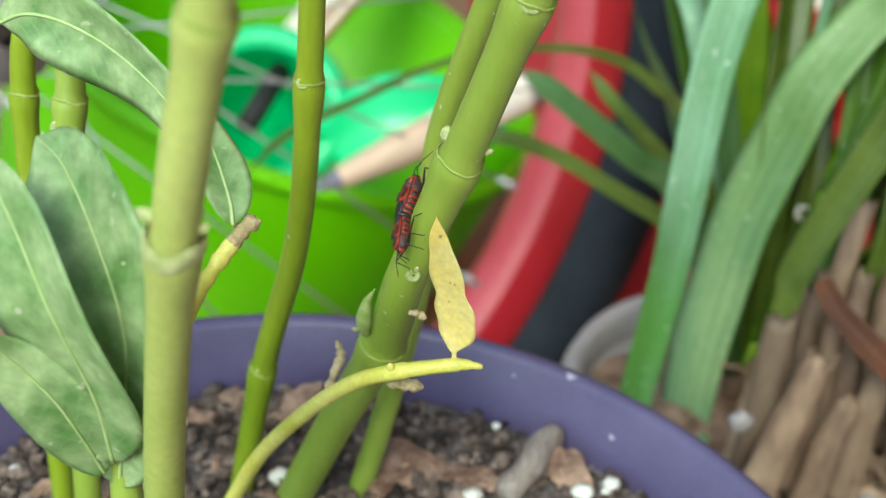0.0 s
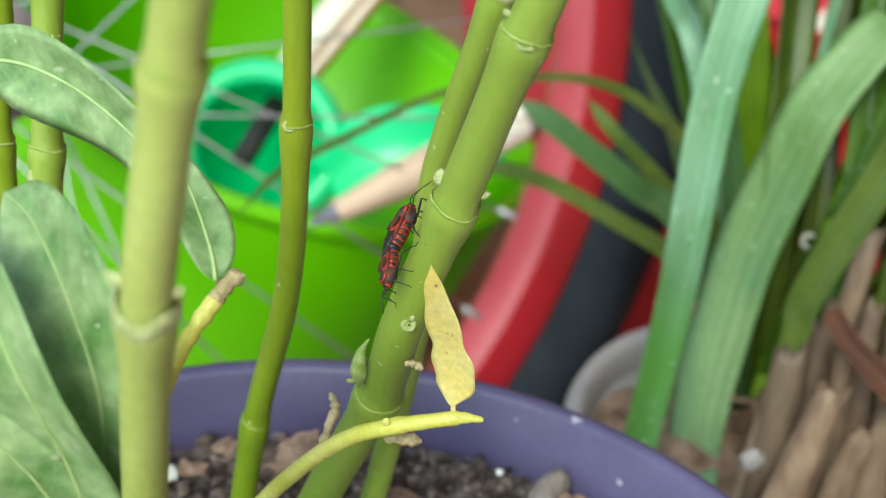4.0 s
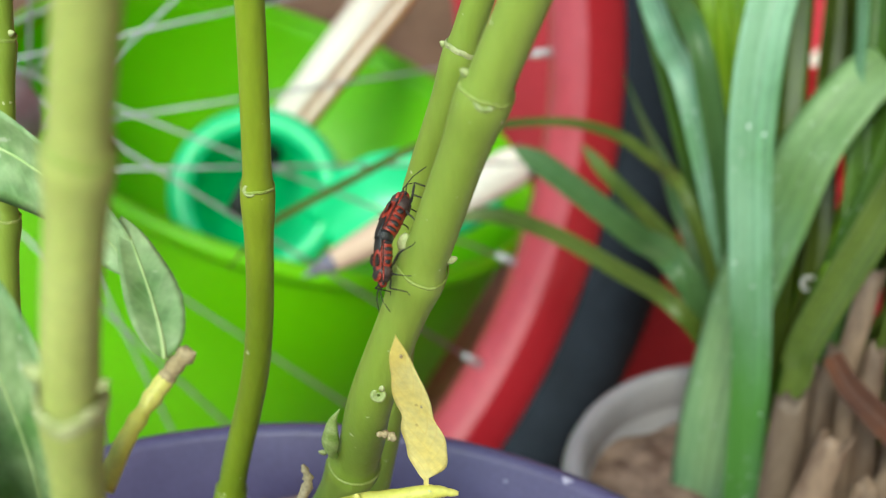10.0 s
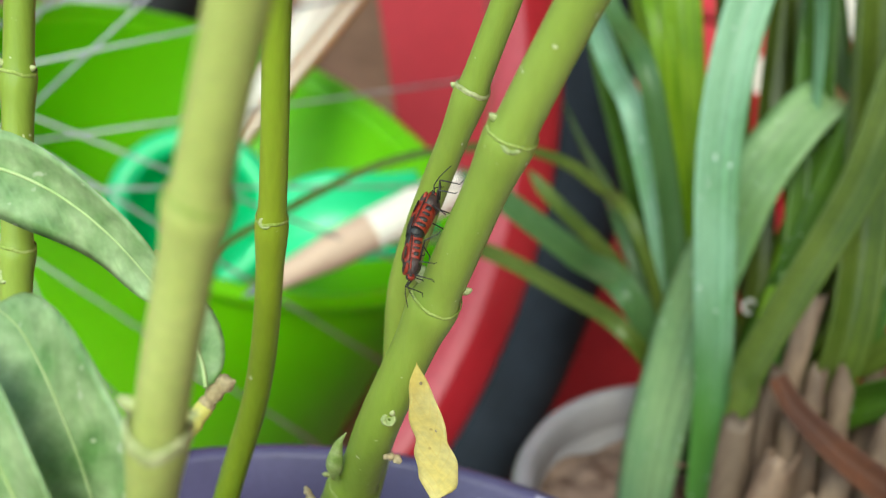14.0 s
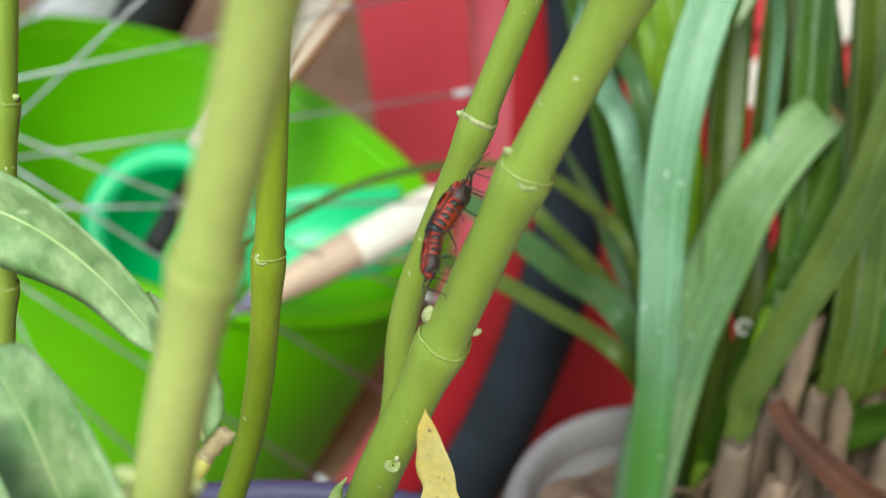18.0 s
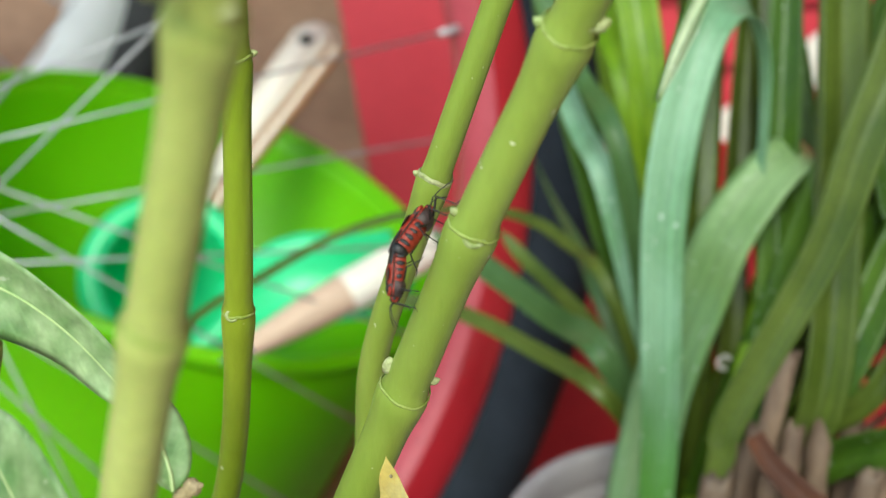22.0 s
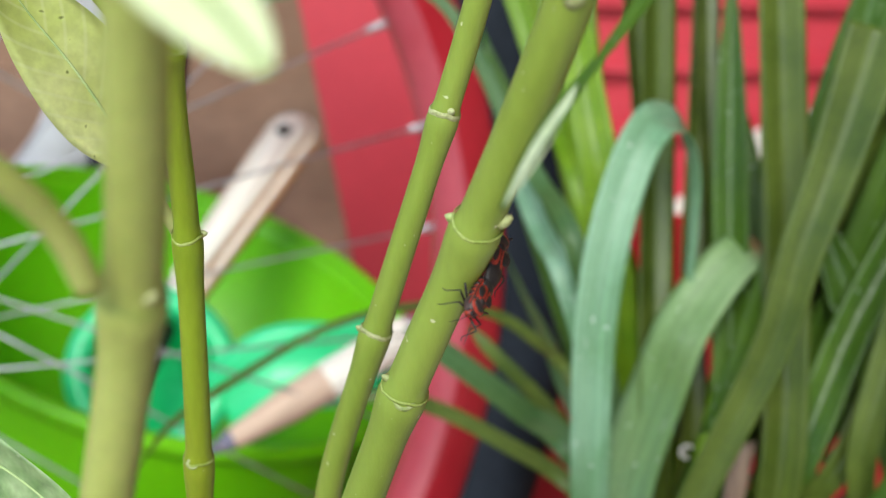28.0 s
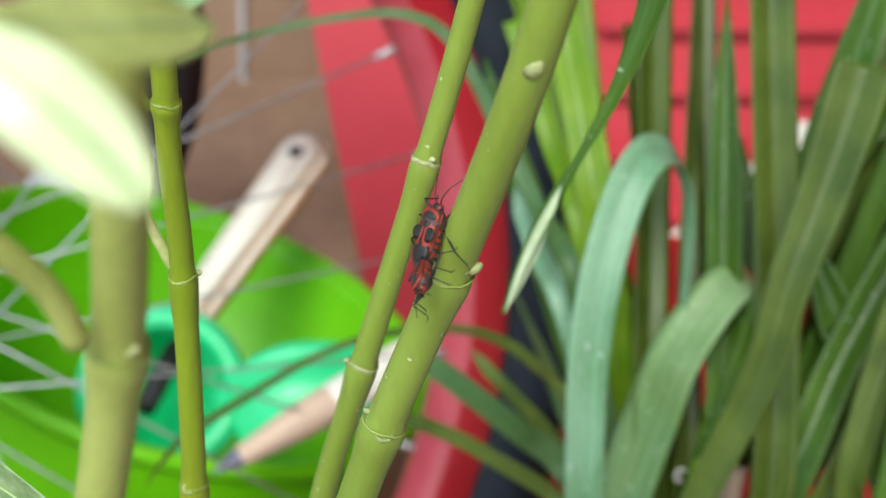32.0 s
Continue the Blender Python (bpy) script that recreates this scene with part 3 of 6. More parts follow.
def red_tub():
    g = 0.026
    c = Vector((0.36, 0.86, g))
    t = thing("plastic_tub", c, "low red plastic tub on the ground beside the wheel, colour darkened for shade", "tub")

    def taper(bm):
        for v in bm.verts:
            v.co.x += (0.42 if v.co.x < 0 else -0.1) * v.co.z
            v.co.y += (0.2 if v.co.y < 0 else -0.2) * v.co.z
        return bm

    for y in (-0.12, 0.12):
        part("side_wall", taper(box((0.52, 0.008, 0.17), (0, y, 0.093), 0.003)), M_TUB, t, smooth=False)
    for x in (-0.256, 0.256):
        part("end_wall", taper(box((0.008, 0.23, 0.17), (x, 0, 0.093), 0.003)), M_TUB, t, smooth=False)
    part("base", box((0.5, 0.226, 0.008), (0, 0, 0.005), 0.002), M_TUB, t, smooth=False)


def far_wheel():
    rad = 0.298
    c = Vector((-0.1217 - rad, 1.07, 0.026 + rad))
    t = thing("cart_wheel", c, "black tyred wheel with broad grey rim standing near the wall", "wheel")
    t.matrix_basis = Matrix.Translation(c) @ Matrix.Rotation(radians(90), 4, "X")
    part("tyre", lathe([(rad - 0.033 + 0.033 * math.cos(a), 0.038 * math.sin(a)) for a in [k * math.tau / 16 for k in range(17)]], 96), M_BLACK, t, "black rubber tyre")
    part("rim", lathe([(rad - 0.105, -0.012), (rad - 0.1, -0.02), (rad - 0.045, -0.026), (rad - 0.04, 0.0), (rad - 0.045, 0.026), (rad - 0.1, 0.02), (rad - 0.105, 0.012), (rad - 0.105, -0.012)], 64), M_GREYBAR, t, "broad grey metal rim")
    part("hub", lathe([(0.0005, -0.045), (0.024, -0.045), (0.028, 0.0), (0.024, 0.045), (0.0005, 0.045)], 24), M_GREYBAR, t, "grey hub")
    for k in range(16):
        a = k * math.tau / 16
        part("spoke", tube([(0.024 * math.cos(a + 0.6), 0.024 * math.sin(a + 0.6), 0.03 * (-1) ** k), ((rad - 0.103) * math.cos(a), (rad - 0.103) * math.sin(a), 0)], [0.0015, 0.0015], sides=6), M_STEEL, t)


def wall_cord():
    k = Vector((-0.1608, 1.7950, -0.0427))
    t = thing("hanging_cord", k, "thin grey cord with a small white knob on the wall", "cord")
    part("cord", tube(spline([(0.02, 0, 0.55), (0.006, 0, 0.25), (0, 0, 0.0), (-0.004, 0, -0.12)], 6), [0.0045] * 19, sides=8), M_GREYBAR, t)
    part("knob", blob((0.012, 0.009, 0.018), (0, -0.002, 0), 3, 0.1), M_WHITE, t, "small white knob")
    part("wall_hook", box((0.02, 0.008, 0.02), (0.02, 0.002, 0.55), 0.002), M_GREYBAR, t)


bicycle_wheel()
bucket()
toys()
red_crate()
red_tub()
far_wheel()
wall_cord()


# ---- pots ----
def purple_pot():
    c = Vector((-0.018, 0.129, 0.2))
    t = thing("plant_pot", c, "dull purple plastic plant pot filled with soil", "plant pot")
    r = 0.109
    part("wall", lathe([(0.001, 0.0), (0.074, 0.0), (0.078, 0.004), (r - 0.004, 0.224), (r - 0.0065, 0.224), (0.0755, 0.006), (0.001, 0.005)], 96), M_POT, t)
    part("rim", lathe([(r - 0.0068, 0.222), (r - 0.001, 0.222), (r + 0.0012, 0.229), (r + 0.0012, 0.2375), (r, 0.24), (r - 0.002, 0.2404), (r - 0.0036, 0.239), (r - 0.0068, 0.2225)], 96), M_POT, t, "rolled purple rim")
    bm = bmesh.new()
    rr = r - 0.008
    rings = []
    for i in range(29):
        q = rr * i / 28
        ring = []
        for k in range(84):
            a = k * math.tau / 84
            x, y = q * math.cos(a), q * math.sin(a)
            z = 0.2235 + 0.0026 * noise.noise(Vector((x * 60, y * 60, 1))) + 0.0018 * noise.noise(Vector((x * 190, y * 190, 4)))
            ring.append(bm.verts.new((x, y, z)))
        rings.append(ring)
    for a, b in zip(rings, rings[1:]):
        for k in range(84):
            bm.faces.new((a[k], a[(k + 1) % 84], b[(k + 1) % 84], b[k]))
    bmesh.ops.remove_doubles(bm, verts=bm.verts[:], dist=0.00001)
    s = part("soil", bm, M_SOIL, None)
    s.location = c
    tagged(s, "dark crumbly potting soil with bark and perlite", "soil", kind="stuff")
    return c


def soil_bits(c):
    rnd = random.Random(5)
    ico = bmesh.new()
    bmesh.ops.create_icosphere(ico, subdivisions=1, radius=1.0)
    shape = np.array([v.co[:] for v in ico.verts])
    faces = np.array([[v.index for v in f.verts] for f in ico.faces])
    ico.free()
    nr = np.random.default_rng(4)
    count = 9000
    a, q = nr.random(count) * math.tau, 0.1 * np.sqrt(nr.random(count))
    size = 0.0004 + 0.0018 * nr.random(count) ** 2.4
    stretch = np.stack([nr.uniform(0.7, 1.9, count), nr.uniform(0.7, 1.2, count), nr.uniform(0.5, 0.9, count)], 1) * size[:, None]
    lump = shape[None] * (1 + nr.uniform(-0.3, 0.3, (count, len(shape), 1))) * stretch[:, None]
    turn = a * 3.7
    lx = lump[..., 0] * np.cos(turn)[:, None] - lump[..., 1] * np.sin(turn)[:, None]
    ly = lump[..., 0] * np.sin(turn)[:, None] + lump[..., 1] * np.cos(turn)[:, None]
    verts = np.stack([lx + (q * np.cos(a))[:, None], ly + (q * np.sin(a))[:, None], lump[..., 2] + (0.2245 + nr.uniform(-0.0004, 0.0022, count))[:, None]], 2).reshape(-1, 3) * U
    me = bpy.data.meshes.new("soil_crumbs")
    me.from_pydata(verts.tolist(), [], (faces[None] + (np.arange(count) * len(shape))[:, None, None]).reshape(-1, 3).tolist())
    me.materials.append(M_CRUMB)
    o = new("soil_crumbs", me)
    o.location = c
    tagged(o, "loose dark crumbs of potting soil", "soil", kind="stuff")
    for k in range(300):
        a, q = rnd.random() * math.tau, 0.098 * math.sqrt(rnd.random())
        at = c + Vector((q * math.cos(a), q * math.sin(a), 0.2262 + rnd.uniform(0, 0.0016)))
        kind = rnd.random()
        if kind < 0.55:
            e = rnd.uniform(0.0009, 0.0024)
            o = part("perlite", blob((e, e * 0.9, e * 0.8), (0, 0, 0), k, 0.4), M_PERLITE, None)
            tagged(o, "small white perlite grain on the soil", "perlite", "perlite on the soil")
        else:
            e = rnd.uniform(0.0016, 0.0044)
            o = part("bark_chip", blob((e, e * rnd.uniform(0.35, 0.7), e * 0.22), (0, 0, 0), k, 0.9), M_BARK, None, smooth=False)
            tagged(o, "brown bark chip lying on the soil", "bark chip", "bark on the soil")
            o.rotation_euler = (rnd.uniform(-0.4, 0.4), rnd.uniform(-0.4, 0.4), rnd.random() * 6)
        o.location = at


def soil_litter():
    """Larger pieces lying on the soil."""
    def stick(a, b, r, label):
        a, b = Vector(a), Vector(b)
        c = spline([a, a.lerp(b, 0.4) + Vector((0.001, 0, 0.0012)), a.lerp(b, 0.75) + Vector((-0.0008, 0, 0.0004)), b], 5)
        o = part("stick", tube(c, [r * (1 + 0.18 * noise.noise(Vector((i * 0.6, r * 900, 0)))) * (0.75 if i in (0, len(c) - 1) else 1) for i in range(len(c))], a, 10), M_STICK, None)
        o.location = a
        tagged(o, label, "stick")
    stick((0.0186, 0.1971, 0.4285), (0.0301, 0.2174, 0.4285), 0.0030, "weathered grey-brown stick lying on the soil")
    for k, (p, e) in enumerate((((-0.0020, 0.2049, 0.4265), 0.0085), ((-0.0070, 0.2008, 0.4265), 0.007), ((0.0123, 0.2035, 0.4265), 0.006), ((-0.0271, 0.2204, 0.4265), 0.0065), ((0.0330, 0.2066, 0.4265), 0.006))):
        o = part("bark_chip", blob((e, e * 0.6, e * 0.22), (0, 0, 0), 40 + k * 3, 0.9, 3), M_BARK, None, smooth=False)
        tagged(o, "large reddish-brown bark chip lying on the soil", "bark chip", "bark on the soil")
        o.location = Vector(p)
        o.rotation_euler = (0.2 * (-1) ** k, 0.25, 1.3 * k)


def grey_pot():
    c = Vector((0.106, 0.352, 0.2))
    t = thing("plant_pot", c, "small grey glazed plant pot packed with leaf bases", "plant pot")
    r = 0.0608
    part("wall", lathe([(0.001, 0), (0.043, 0), (0.046, 0.004), (r - 0.003, 0.118), (r - 0.0075, 0.118), (0.042, 0.01), (0.001, 0.009)], 64), M_GREYPOT, t)
    part("rim", lathe([(r - 0.0078, 0.116), (r - 0.0005, 0.116), (r + 0.001, 0.124), (r - 0.001, 0.129), (r - 0.004, 0.1302), (r - 0.007, 0.128), (r - 0.0078, 0.1165)], 64), M_GREYPOT, t, "rounded grey rim")
    bm = blob((r - 0.009, r - 0.009, 0.006), (0, 0, 0.112), 3, 0.25, 4)
    s = part("soil", bm, M_BARK, None)
    s.location = c
    tagged(s, "dry brown soil in the grey pot", "soil", kind="stuff")


C_POT = purple_pot()
soil_bits(C_POT)
soil_litter()
grey_pot()


# ---- the stems in the purple pot ----
def stem(points, label, material, nodes=(), sides=20, collar=(), corky=False):
    """points: x, y, z, radius. nodes: a share of the length and the ring's height."""
    base = Vector(points[0][:3])
    t = thing("potted_plant", base, label, "plant", "plants in the purple pot")
    c = spline(points, 24)
    radii = []
    for i, q in enumerate(c):
        bulge = sum(0.22 * math.exp(-((i / (len(c) - 1) - s + 0.004) / (0.02 if i / (len(c) - 1) < s - 0.004 else 0.005)) ** 2) for s in nodes)
        radii.append(q[3] * (1 + bulge))
    part("stalk", tube(c, radii, base, sides), material, t)
    for s in nodes:
        i = s * (len(c) - 1)
        k = min(int(i), len(c) - 2)
        p = c[k] + (c[k + 1] - c[k]) * (i - k)
        d = (Vector(c[k + 1][:3]) - Vector(c[k][:3])).normalized()
        r, q = p[3] * 1.20, Vector(p[:3])
        ring = []
        ax = tilted(q - base, d)
        bm = bmesh.new()
        h = 0.00045 if corky else 0.0003
        lip = 1.018 if corky else 1.006
        prof = [(r * 0.965, -h), (r * lip * 0.996, -h * 0.3), (r * lip, h * 0.4), (r * 0.96, h)]
        bm = lathe(prof, sides, bm)
        for v in bm.verts:
            a = math.atan2(v.co.y, v.co.x)
            v.co.z += 0.00035 * math.cos(a * 2 + s * 40) + 0.0001 * math.sin(a * 7)
        bm.transform(ax)
        part("node_ring", bm, M_BUD if corky else M_RING_GREEN, t, "pale scarred ring")
        if s in collar:
            bm = lathe([(r * 0.97, -0.0016), (r * 1.07, -0.0009), (r * 1.10, 0.0), (r * 1.05, 0.0009), (r * 0.97, 0.0014)], sides)
            for v in bm.verts:
                a = math.atan2(v.co.y, v.co.x)
                v.co.z += 0.0007 * math.cos(a * 2 + 1.0) + 0.0003 * math.sin(a * 5)
            bm.transform(ax)
            part("collar", bm, M_BUD, t, "pale corky collar")
    return t


def bud(parent, at, size, label="small pale bud", material=None, lean=(0, 0, 1)):
    """A pointed scale or bud on a stem, at a place of the world."""
    base = parent.location
    d = Vector(lean).normalized()
    a = Vector(at) - base
    c = [a - d * size * 0.3, a + d * size * 0.2, a + d * size * 0.65, a + d * size * 1.0]
    part("bud", tube(c, [size * 0.45, size * 0.55, size * 0.42, size * 0.14], sides=10, flat=0.7), material or M_BUD, parent, label)


def scar(parent, at, r, facing):
    """A round leaf scar: a raised ring with a paler middle."""
    m = tilted(Vector(at) - parent.location, facing)
    bm = lathe([(0.0002, 0.0004), (r * 0.45, 0.0003), (r * 0.7, 0.0007), (r, 0.0005), (r * 1.12, -0.0006)], 16)
    bm.transform(m)
    part("leaf_scar", bm, M_SCAR, parent, "round pale leaf scar")


def leaf(parent, points, width, face, material, label, fold=0.25, wave=0.05, seed=0.0, name="leaf", profile=lance, vein=True, twist=0.0):
    base = parent.location if parent else Vector((0, 0, 0))
    l = part(name, ribbon(points, width, face, base, fold, 0.00035, 9, profile, wave, seed, 8, twist), material, parent, label)
    if vein:
        c = spline(points, 9)
        off = Vector(face).normalized() * 0.00012
        part("midrib", tube([Vector(q[:3]) + off for q in c], [0.0003 * (1 - 0.75 * i / len(c)) for i in range(len(c))], base, 6), M_VEIN, l)
    return l


main = stem([(-0.0265, 0.1975, 0.419, 0.0038), (-0.0165, 0.188, 0.452, 0.0037), (-0.0068, 0.178, 0.483, 0.0036), (-0.0031, 0.168, 0.5053, 0.0033), (0.004, 0.164, 0.5309, 0.0031),
             (0.0112, 0.157, 0.5598, 0.0029), (0.0195, 0.150, 0.5883, 0.0028), (0.0265, 0.136, 0.6205, 0.00265), (0.0305, 0.127, 0.645, 0.0025), (0.034, 0.118, 0.672, 0.0024)],
            "thick green plant stem leaning up, with ringed nodes", M_STEM, (0.222, 0.44, 0.556, 0.667))
bud(main, (0.0014, 0.1641, 0.5332), 0.0019, lean=(0.1, 0, 1))
bud(main, (0.0074, 0.1627, 0.5321), 0.0011, lean=(0.9, 0, 0.4))
scar(main, (-0.002, 0.164, 0.5082), 0.0011, (0.12, -0.86, 0.5))
bud(main, (-0.0016, 0.1638, 0.5094), 0.0009, "small pale bud over the leaf scar", None, (0.3, -0.4, 0.9))
part("bud", tube(spline([(-0.0097, 0.1745, 0.4870), (-0.0101, 0.1735, 0.4896), (-0.0096, 0.1720, 0.4959), (-0.0083, 0.1710, 0.4995)], 5), [0.0006, 0.0009, 0.0008, 0.0008, 0.0009, 0.0012, 0.0014, 0.0014, 0.0012, 0.0010, 0.0008, 0.0006, 0.0004, 0.0003, 0.0002, 0.0001], main.location, 10, flat=0.75), M_BUD_GREEN, main, "green pointed side bud")
bud(main, (-0.0111, 0.1735, 0.4886), 0.0010, "pale scale under the bud", M_BUD, (-0.8, -0.2, 0.4))
bud(main, (-0.0099, 0.1778, 0.4856), 0.0012, lean=(-0.6, -0.3, 0.6))
scar(main, (0.0110, 0.1547, 0.5595), 0.0015, (0.0, -0.9, 0.45))
bud(main, (0.0088, 0.1565, 0.5618), 0.0011, lean=(-0.7, -0.2, 0.7))
bud(main, (0.0168, 0.1510, 0.5885), 0.0015, "rounded side bud", M_BUD_GREEN, (-0.8, -0.2, 0.5))
bud(main, (0.0221, 0.1477, 0.5896), 0.0016, lean=(0.8, 0, 0.5))
bud(main, (0.0264, 0.1332, 0.6218), 0.0021, "peeling pale bud scale", M_BUD, (0.5, -0.5, 0.7))

second = stem([(-0.0125, 0.1995, 0.419, 0.0026), (-0.006, 0.199, 0.4534, 0.0025), (-0.001, 0.196, 0.49, 0.0024), (0.0, 0.193, 0.516, 0.0023), (0.0078, 0.1875, 0.5504, 0.0022), (0.0177, 0.184, 0.5897, 0.002),
               (0.0225, 0.180, 0.612, 0.0019), (0.0275, 0.174, 0.64, 0.0018)],
              "slender green stem rising behind the thick one", M_STEM, (0.575, 0.715), corky=True)
bud(second, (0.0057, 0.1880, 0.5510), 0.0012, lean=(-0.8, -0.2, 0.6))
bud(second, (0.0182, 0.1822, 0.5904), 0.0012, lean=(0.5, -0.7, 0.4))
bud(second, (-0.0013, 0.1933, 0.4987), 0.0009, lean=(0, -1, 0.4))

mid = stem([(-0.037, 0.1975, 0.419, 0.0025), (-0.0308, 0.195, 0.4601, 0.0024), (-0.0235, 0.189, 0.495, 0.0022), (-0.0206, 0.1816, 0.5314, 0.0021), (-0.0195, 0.177, 0.5735, 0.0019),
            (-0.0195, 0.172, 0.5947, 0.0018), (-0.0189, 0.168, 0.6083, 0.0018), (-0.0185, 0.163, 0.63, 0.0017), (-0.018, 0.158, 0.655, 0.0016)],
           "slender olive stem with dark lower half", M_STEM_DARK, (0.125, 0.375, 0.5, 0.72))
scar(mid, (-0.0214, 0.1800, 0.5313), 0.0010, (-0.1, -0.9, 0.3))
bud(mid, (-0.0176, 0.1774, 0.5735), 0.0011, lean=(0.8, -0.3, 0.3))

front = stem([(-0.035, 0.128, 0.419, 0.0026), (-0.0325, 0.122, 0.47, 0.0026), (-0.0305, 0.118, 0.5078, 0.0026), (-0.0241, 0.105, 0.554, 0.0025), (-0.0192, 0.101, 0.5807, 0.0024), (-0.0138, 0.096, 0.6073, 0.0024),
              (-0.0102, 0.087, 0.633, 0.0023), (-0.0085, 0.082, 0.66, 0.0022)],
             "pale green stem standing close to the front", M_STEM_PALE, (0.428, 0.575, 0.725), collar=(0.428,))
bud(front, (-0.0260, 0.1042, 0.5571), 0.0018, lean=(-0.8, 0, 0.5))
bud(front, (-0.0213, 0.1041, 0.5563), 0.0012, lean=(0.8, 0, 0.5))
scar(front, (-0.0194, 0.0992, 0.5807), 0.0012, (-0.1, -0.9, 0.4))
bud(front, (-0.0120, 0.0932, 0.6101), 0.001, lean=(0.9, 0, 0.3))

left = stem([(-0.061, 0.172, 0.419, 0.0026), (-0.0605, 0.175, 0.46, 0.0025), (-0.0605, 0.1795, 0.50, 0.0025), (-0.0592, 0.184, 0.5244, 0.0024), (-0.0586, 0.192, 0.5482, 0.0023), (-0.056, 0.1965, 0.5808, 0.0021),
             (-0.054, 0.199, 0.606, 0.002), (-0.052, 0.2, 0.64, 0.0019)],
            "green stem with white marks at its joints", M_STEM, (0.42, 0.571, 0.714))
scar(left, (-0.0610, 0.1811, 0.5190), 0.0011, (0.0, -0.9, 0.4))
bud(left, (-0.0607, 0.1914, 0.5493), 0.0015, lean=(-0.7, -0.2, 0.8))
bud(left, (-0.0566, 0.1912, 0.5489), 0.0010, lean=(0.9, -0.2, 0.4))
far_left = stem([(-0.07, 0.185, 0.419, 0.0023), (-0.0695, 0.187, 0.47, 0.0022), (-0.069, 0.19, 0.52, 0.0021), (-0.0665, 0.1905, 0.537, 0.002), (-0.0655, 0.191, 0.56, 0.0019), (-0.064, 0.191, 0.60, 0.0018)],
                "thin green stem at the edge of the group", M_STEM_DARK, (0.4, 0.62))
bud(far_left, (-0.0660, 0.1889, 0.5456), 0.0011, lean=(0.6, -0.4, 0.6))

# leaves on the stems
def withered(s):
    """A pointed leaf, broadest below its middle, with a nick in its edge and a thin stalk."""
    w = 0.09 if s < 0.1 else 0.09 + 0.91 * math.sin(math.pi * 0.5 * min(1, (s - 0.1) / 0.28)) if s < 0.38 else max(0.02, 1 - ((s - 0.38) / 0.62) ** 1.7)
    return w * (1 - 0.13 * math.exp(-((s - 0.53) / 0.045) ** 2) + 0.05 * math.sin(s * 31))


yellow_leaf = leaf(main, [(0.0053, 0.1556, 0.4991), (0.0053, 0.1556, 0.5012), (0.0055, 0.1555, 0.5046), (0.0050, 0.1552, 0.5088), (0.0038, 0.1545, 0.5141), (0.0026, 0.1535, 0.5195), (0.0015, 0.1525, 0.5242), (0.0010, 0.1520, 0.5274)], 0.0064, (-0.25, -0.9, 0.25), M_YELLOW, "withered yellow leaf standing on a twig", 0.22, 0.05, 1.0, vein=False, profile=withered)
for q in ((0.0018, 0.1521, 0.5242), (0.0045, 0.1541, 0.5145)):
    part("brown_spot", blob((0.00022, 0.0001, 0.0003), Vector(q) - main.location, 2.0, 0.4), M_TWIG_DRY, yellow_leaf, "tiny brown spot")
part("side_twig", tube(spline([(*(-0.0344, 0.1767, 0.4416), 0.0014), (*(-0.0271, 0.1716, 0.4604), 0.0014), (*(-0.0176, 0.1647, 0.4783), 0.00135), (*(-0.0100, 0.1584, 0.4903), 0.0013), (*(-0.0044, 0.1557, 0.4952), 0.0013), (*(0.0015, 0.1549, 0.4976), 0.0011), (*(0.0065, 0.1554, 0.4983), 0.0008), (*(0.0098, 0.1554, 0.4982), 0.0002)], 8),
     [0.0015 * k for k in [1.0] * 8 + [0.95] * 8 + [0.9] * 8 + [0.86] * 8 + [0.92] * 4 + [0.8] * 4 + [0.75] * 8 + [0.6, 0.62, 0.55, 0.5, 0.4, 0.4, 0.35, 0.3, 0.2]], main.location, 12), M_TWIG_YELLOW, main, "yellow bent side twig")
bud(main, (0.0053, 0.1551, 0.4986), 0.0010, "pale swollen joint of the twig", M_NODE, (0.6, -0.4, 0.3))
bud(main, (0.0073, 0.1553, 0.4984), 0.0008, "dry scale at the twig end", M_TWIG_DRY, (0.9, -0.2, 0.1))
bud(main, (-0.0043, 0.1550, 0.4967), 0.0013, "yellow knob on the twig", M_TWIG_YELLOW, (0, -0.3, 1))
part("dry_shoot", tube(spline([(-0.0158, 0.1700, 0.4755), (-0.0146, 0.1713, 0.4807), (-0.0137, 0.1730, 0.4831), (-0.0147, 0.1744, 0.4852)], 6), [0.0011, 0.001, 0.0009, 0.0012, 0.0007, 0.0006, 0.0009, 0.0008, 0.0008, 0.0009, 0.001, 0.0008, 0.0006, 0.001, 0.0007, 0.0005, 0.0007, 0.0004, 0.0003], main.location, 8), M_TWIG_DRY, main, "dry curled shoot")
part("dry_shoot", tube(spline([(-0.0048, 0.1600, 0.4891), (-0.0018, 0.1586, 0.4906), (0.0009, 0.1584, 0.4904)], 6), [0.0005, 0.0007, 0.0009, 0.0006, 0.0008, 0.0011, 0.0012, 0.0009, 0.0011, 0.0012, 0.0009, 0.0006, 0.0003], main.location, 8), M_TWIG_DRY, main, "dry curled shoot")
part("dry_shoot", tube(spline([(-0.0024, 0.1667, 0.4986), (-0.0009, 0.1675, 0.4980), (0.0003, 0.1670, 0.4973)], 5), [0.0003, 0.0005, 0.0004, 0.0006, 0.0007, 0.0004, 0.0006, 0.0008, 0.0006, 0.0005, 0.0003], main.location, 8), M_TWIG_DRY, main, "dry curled shoot")

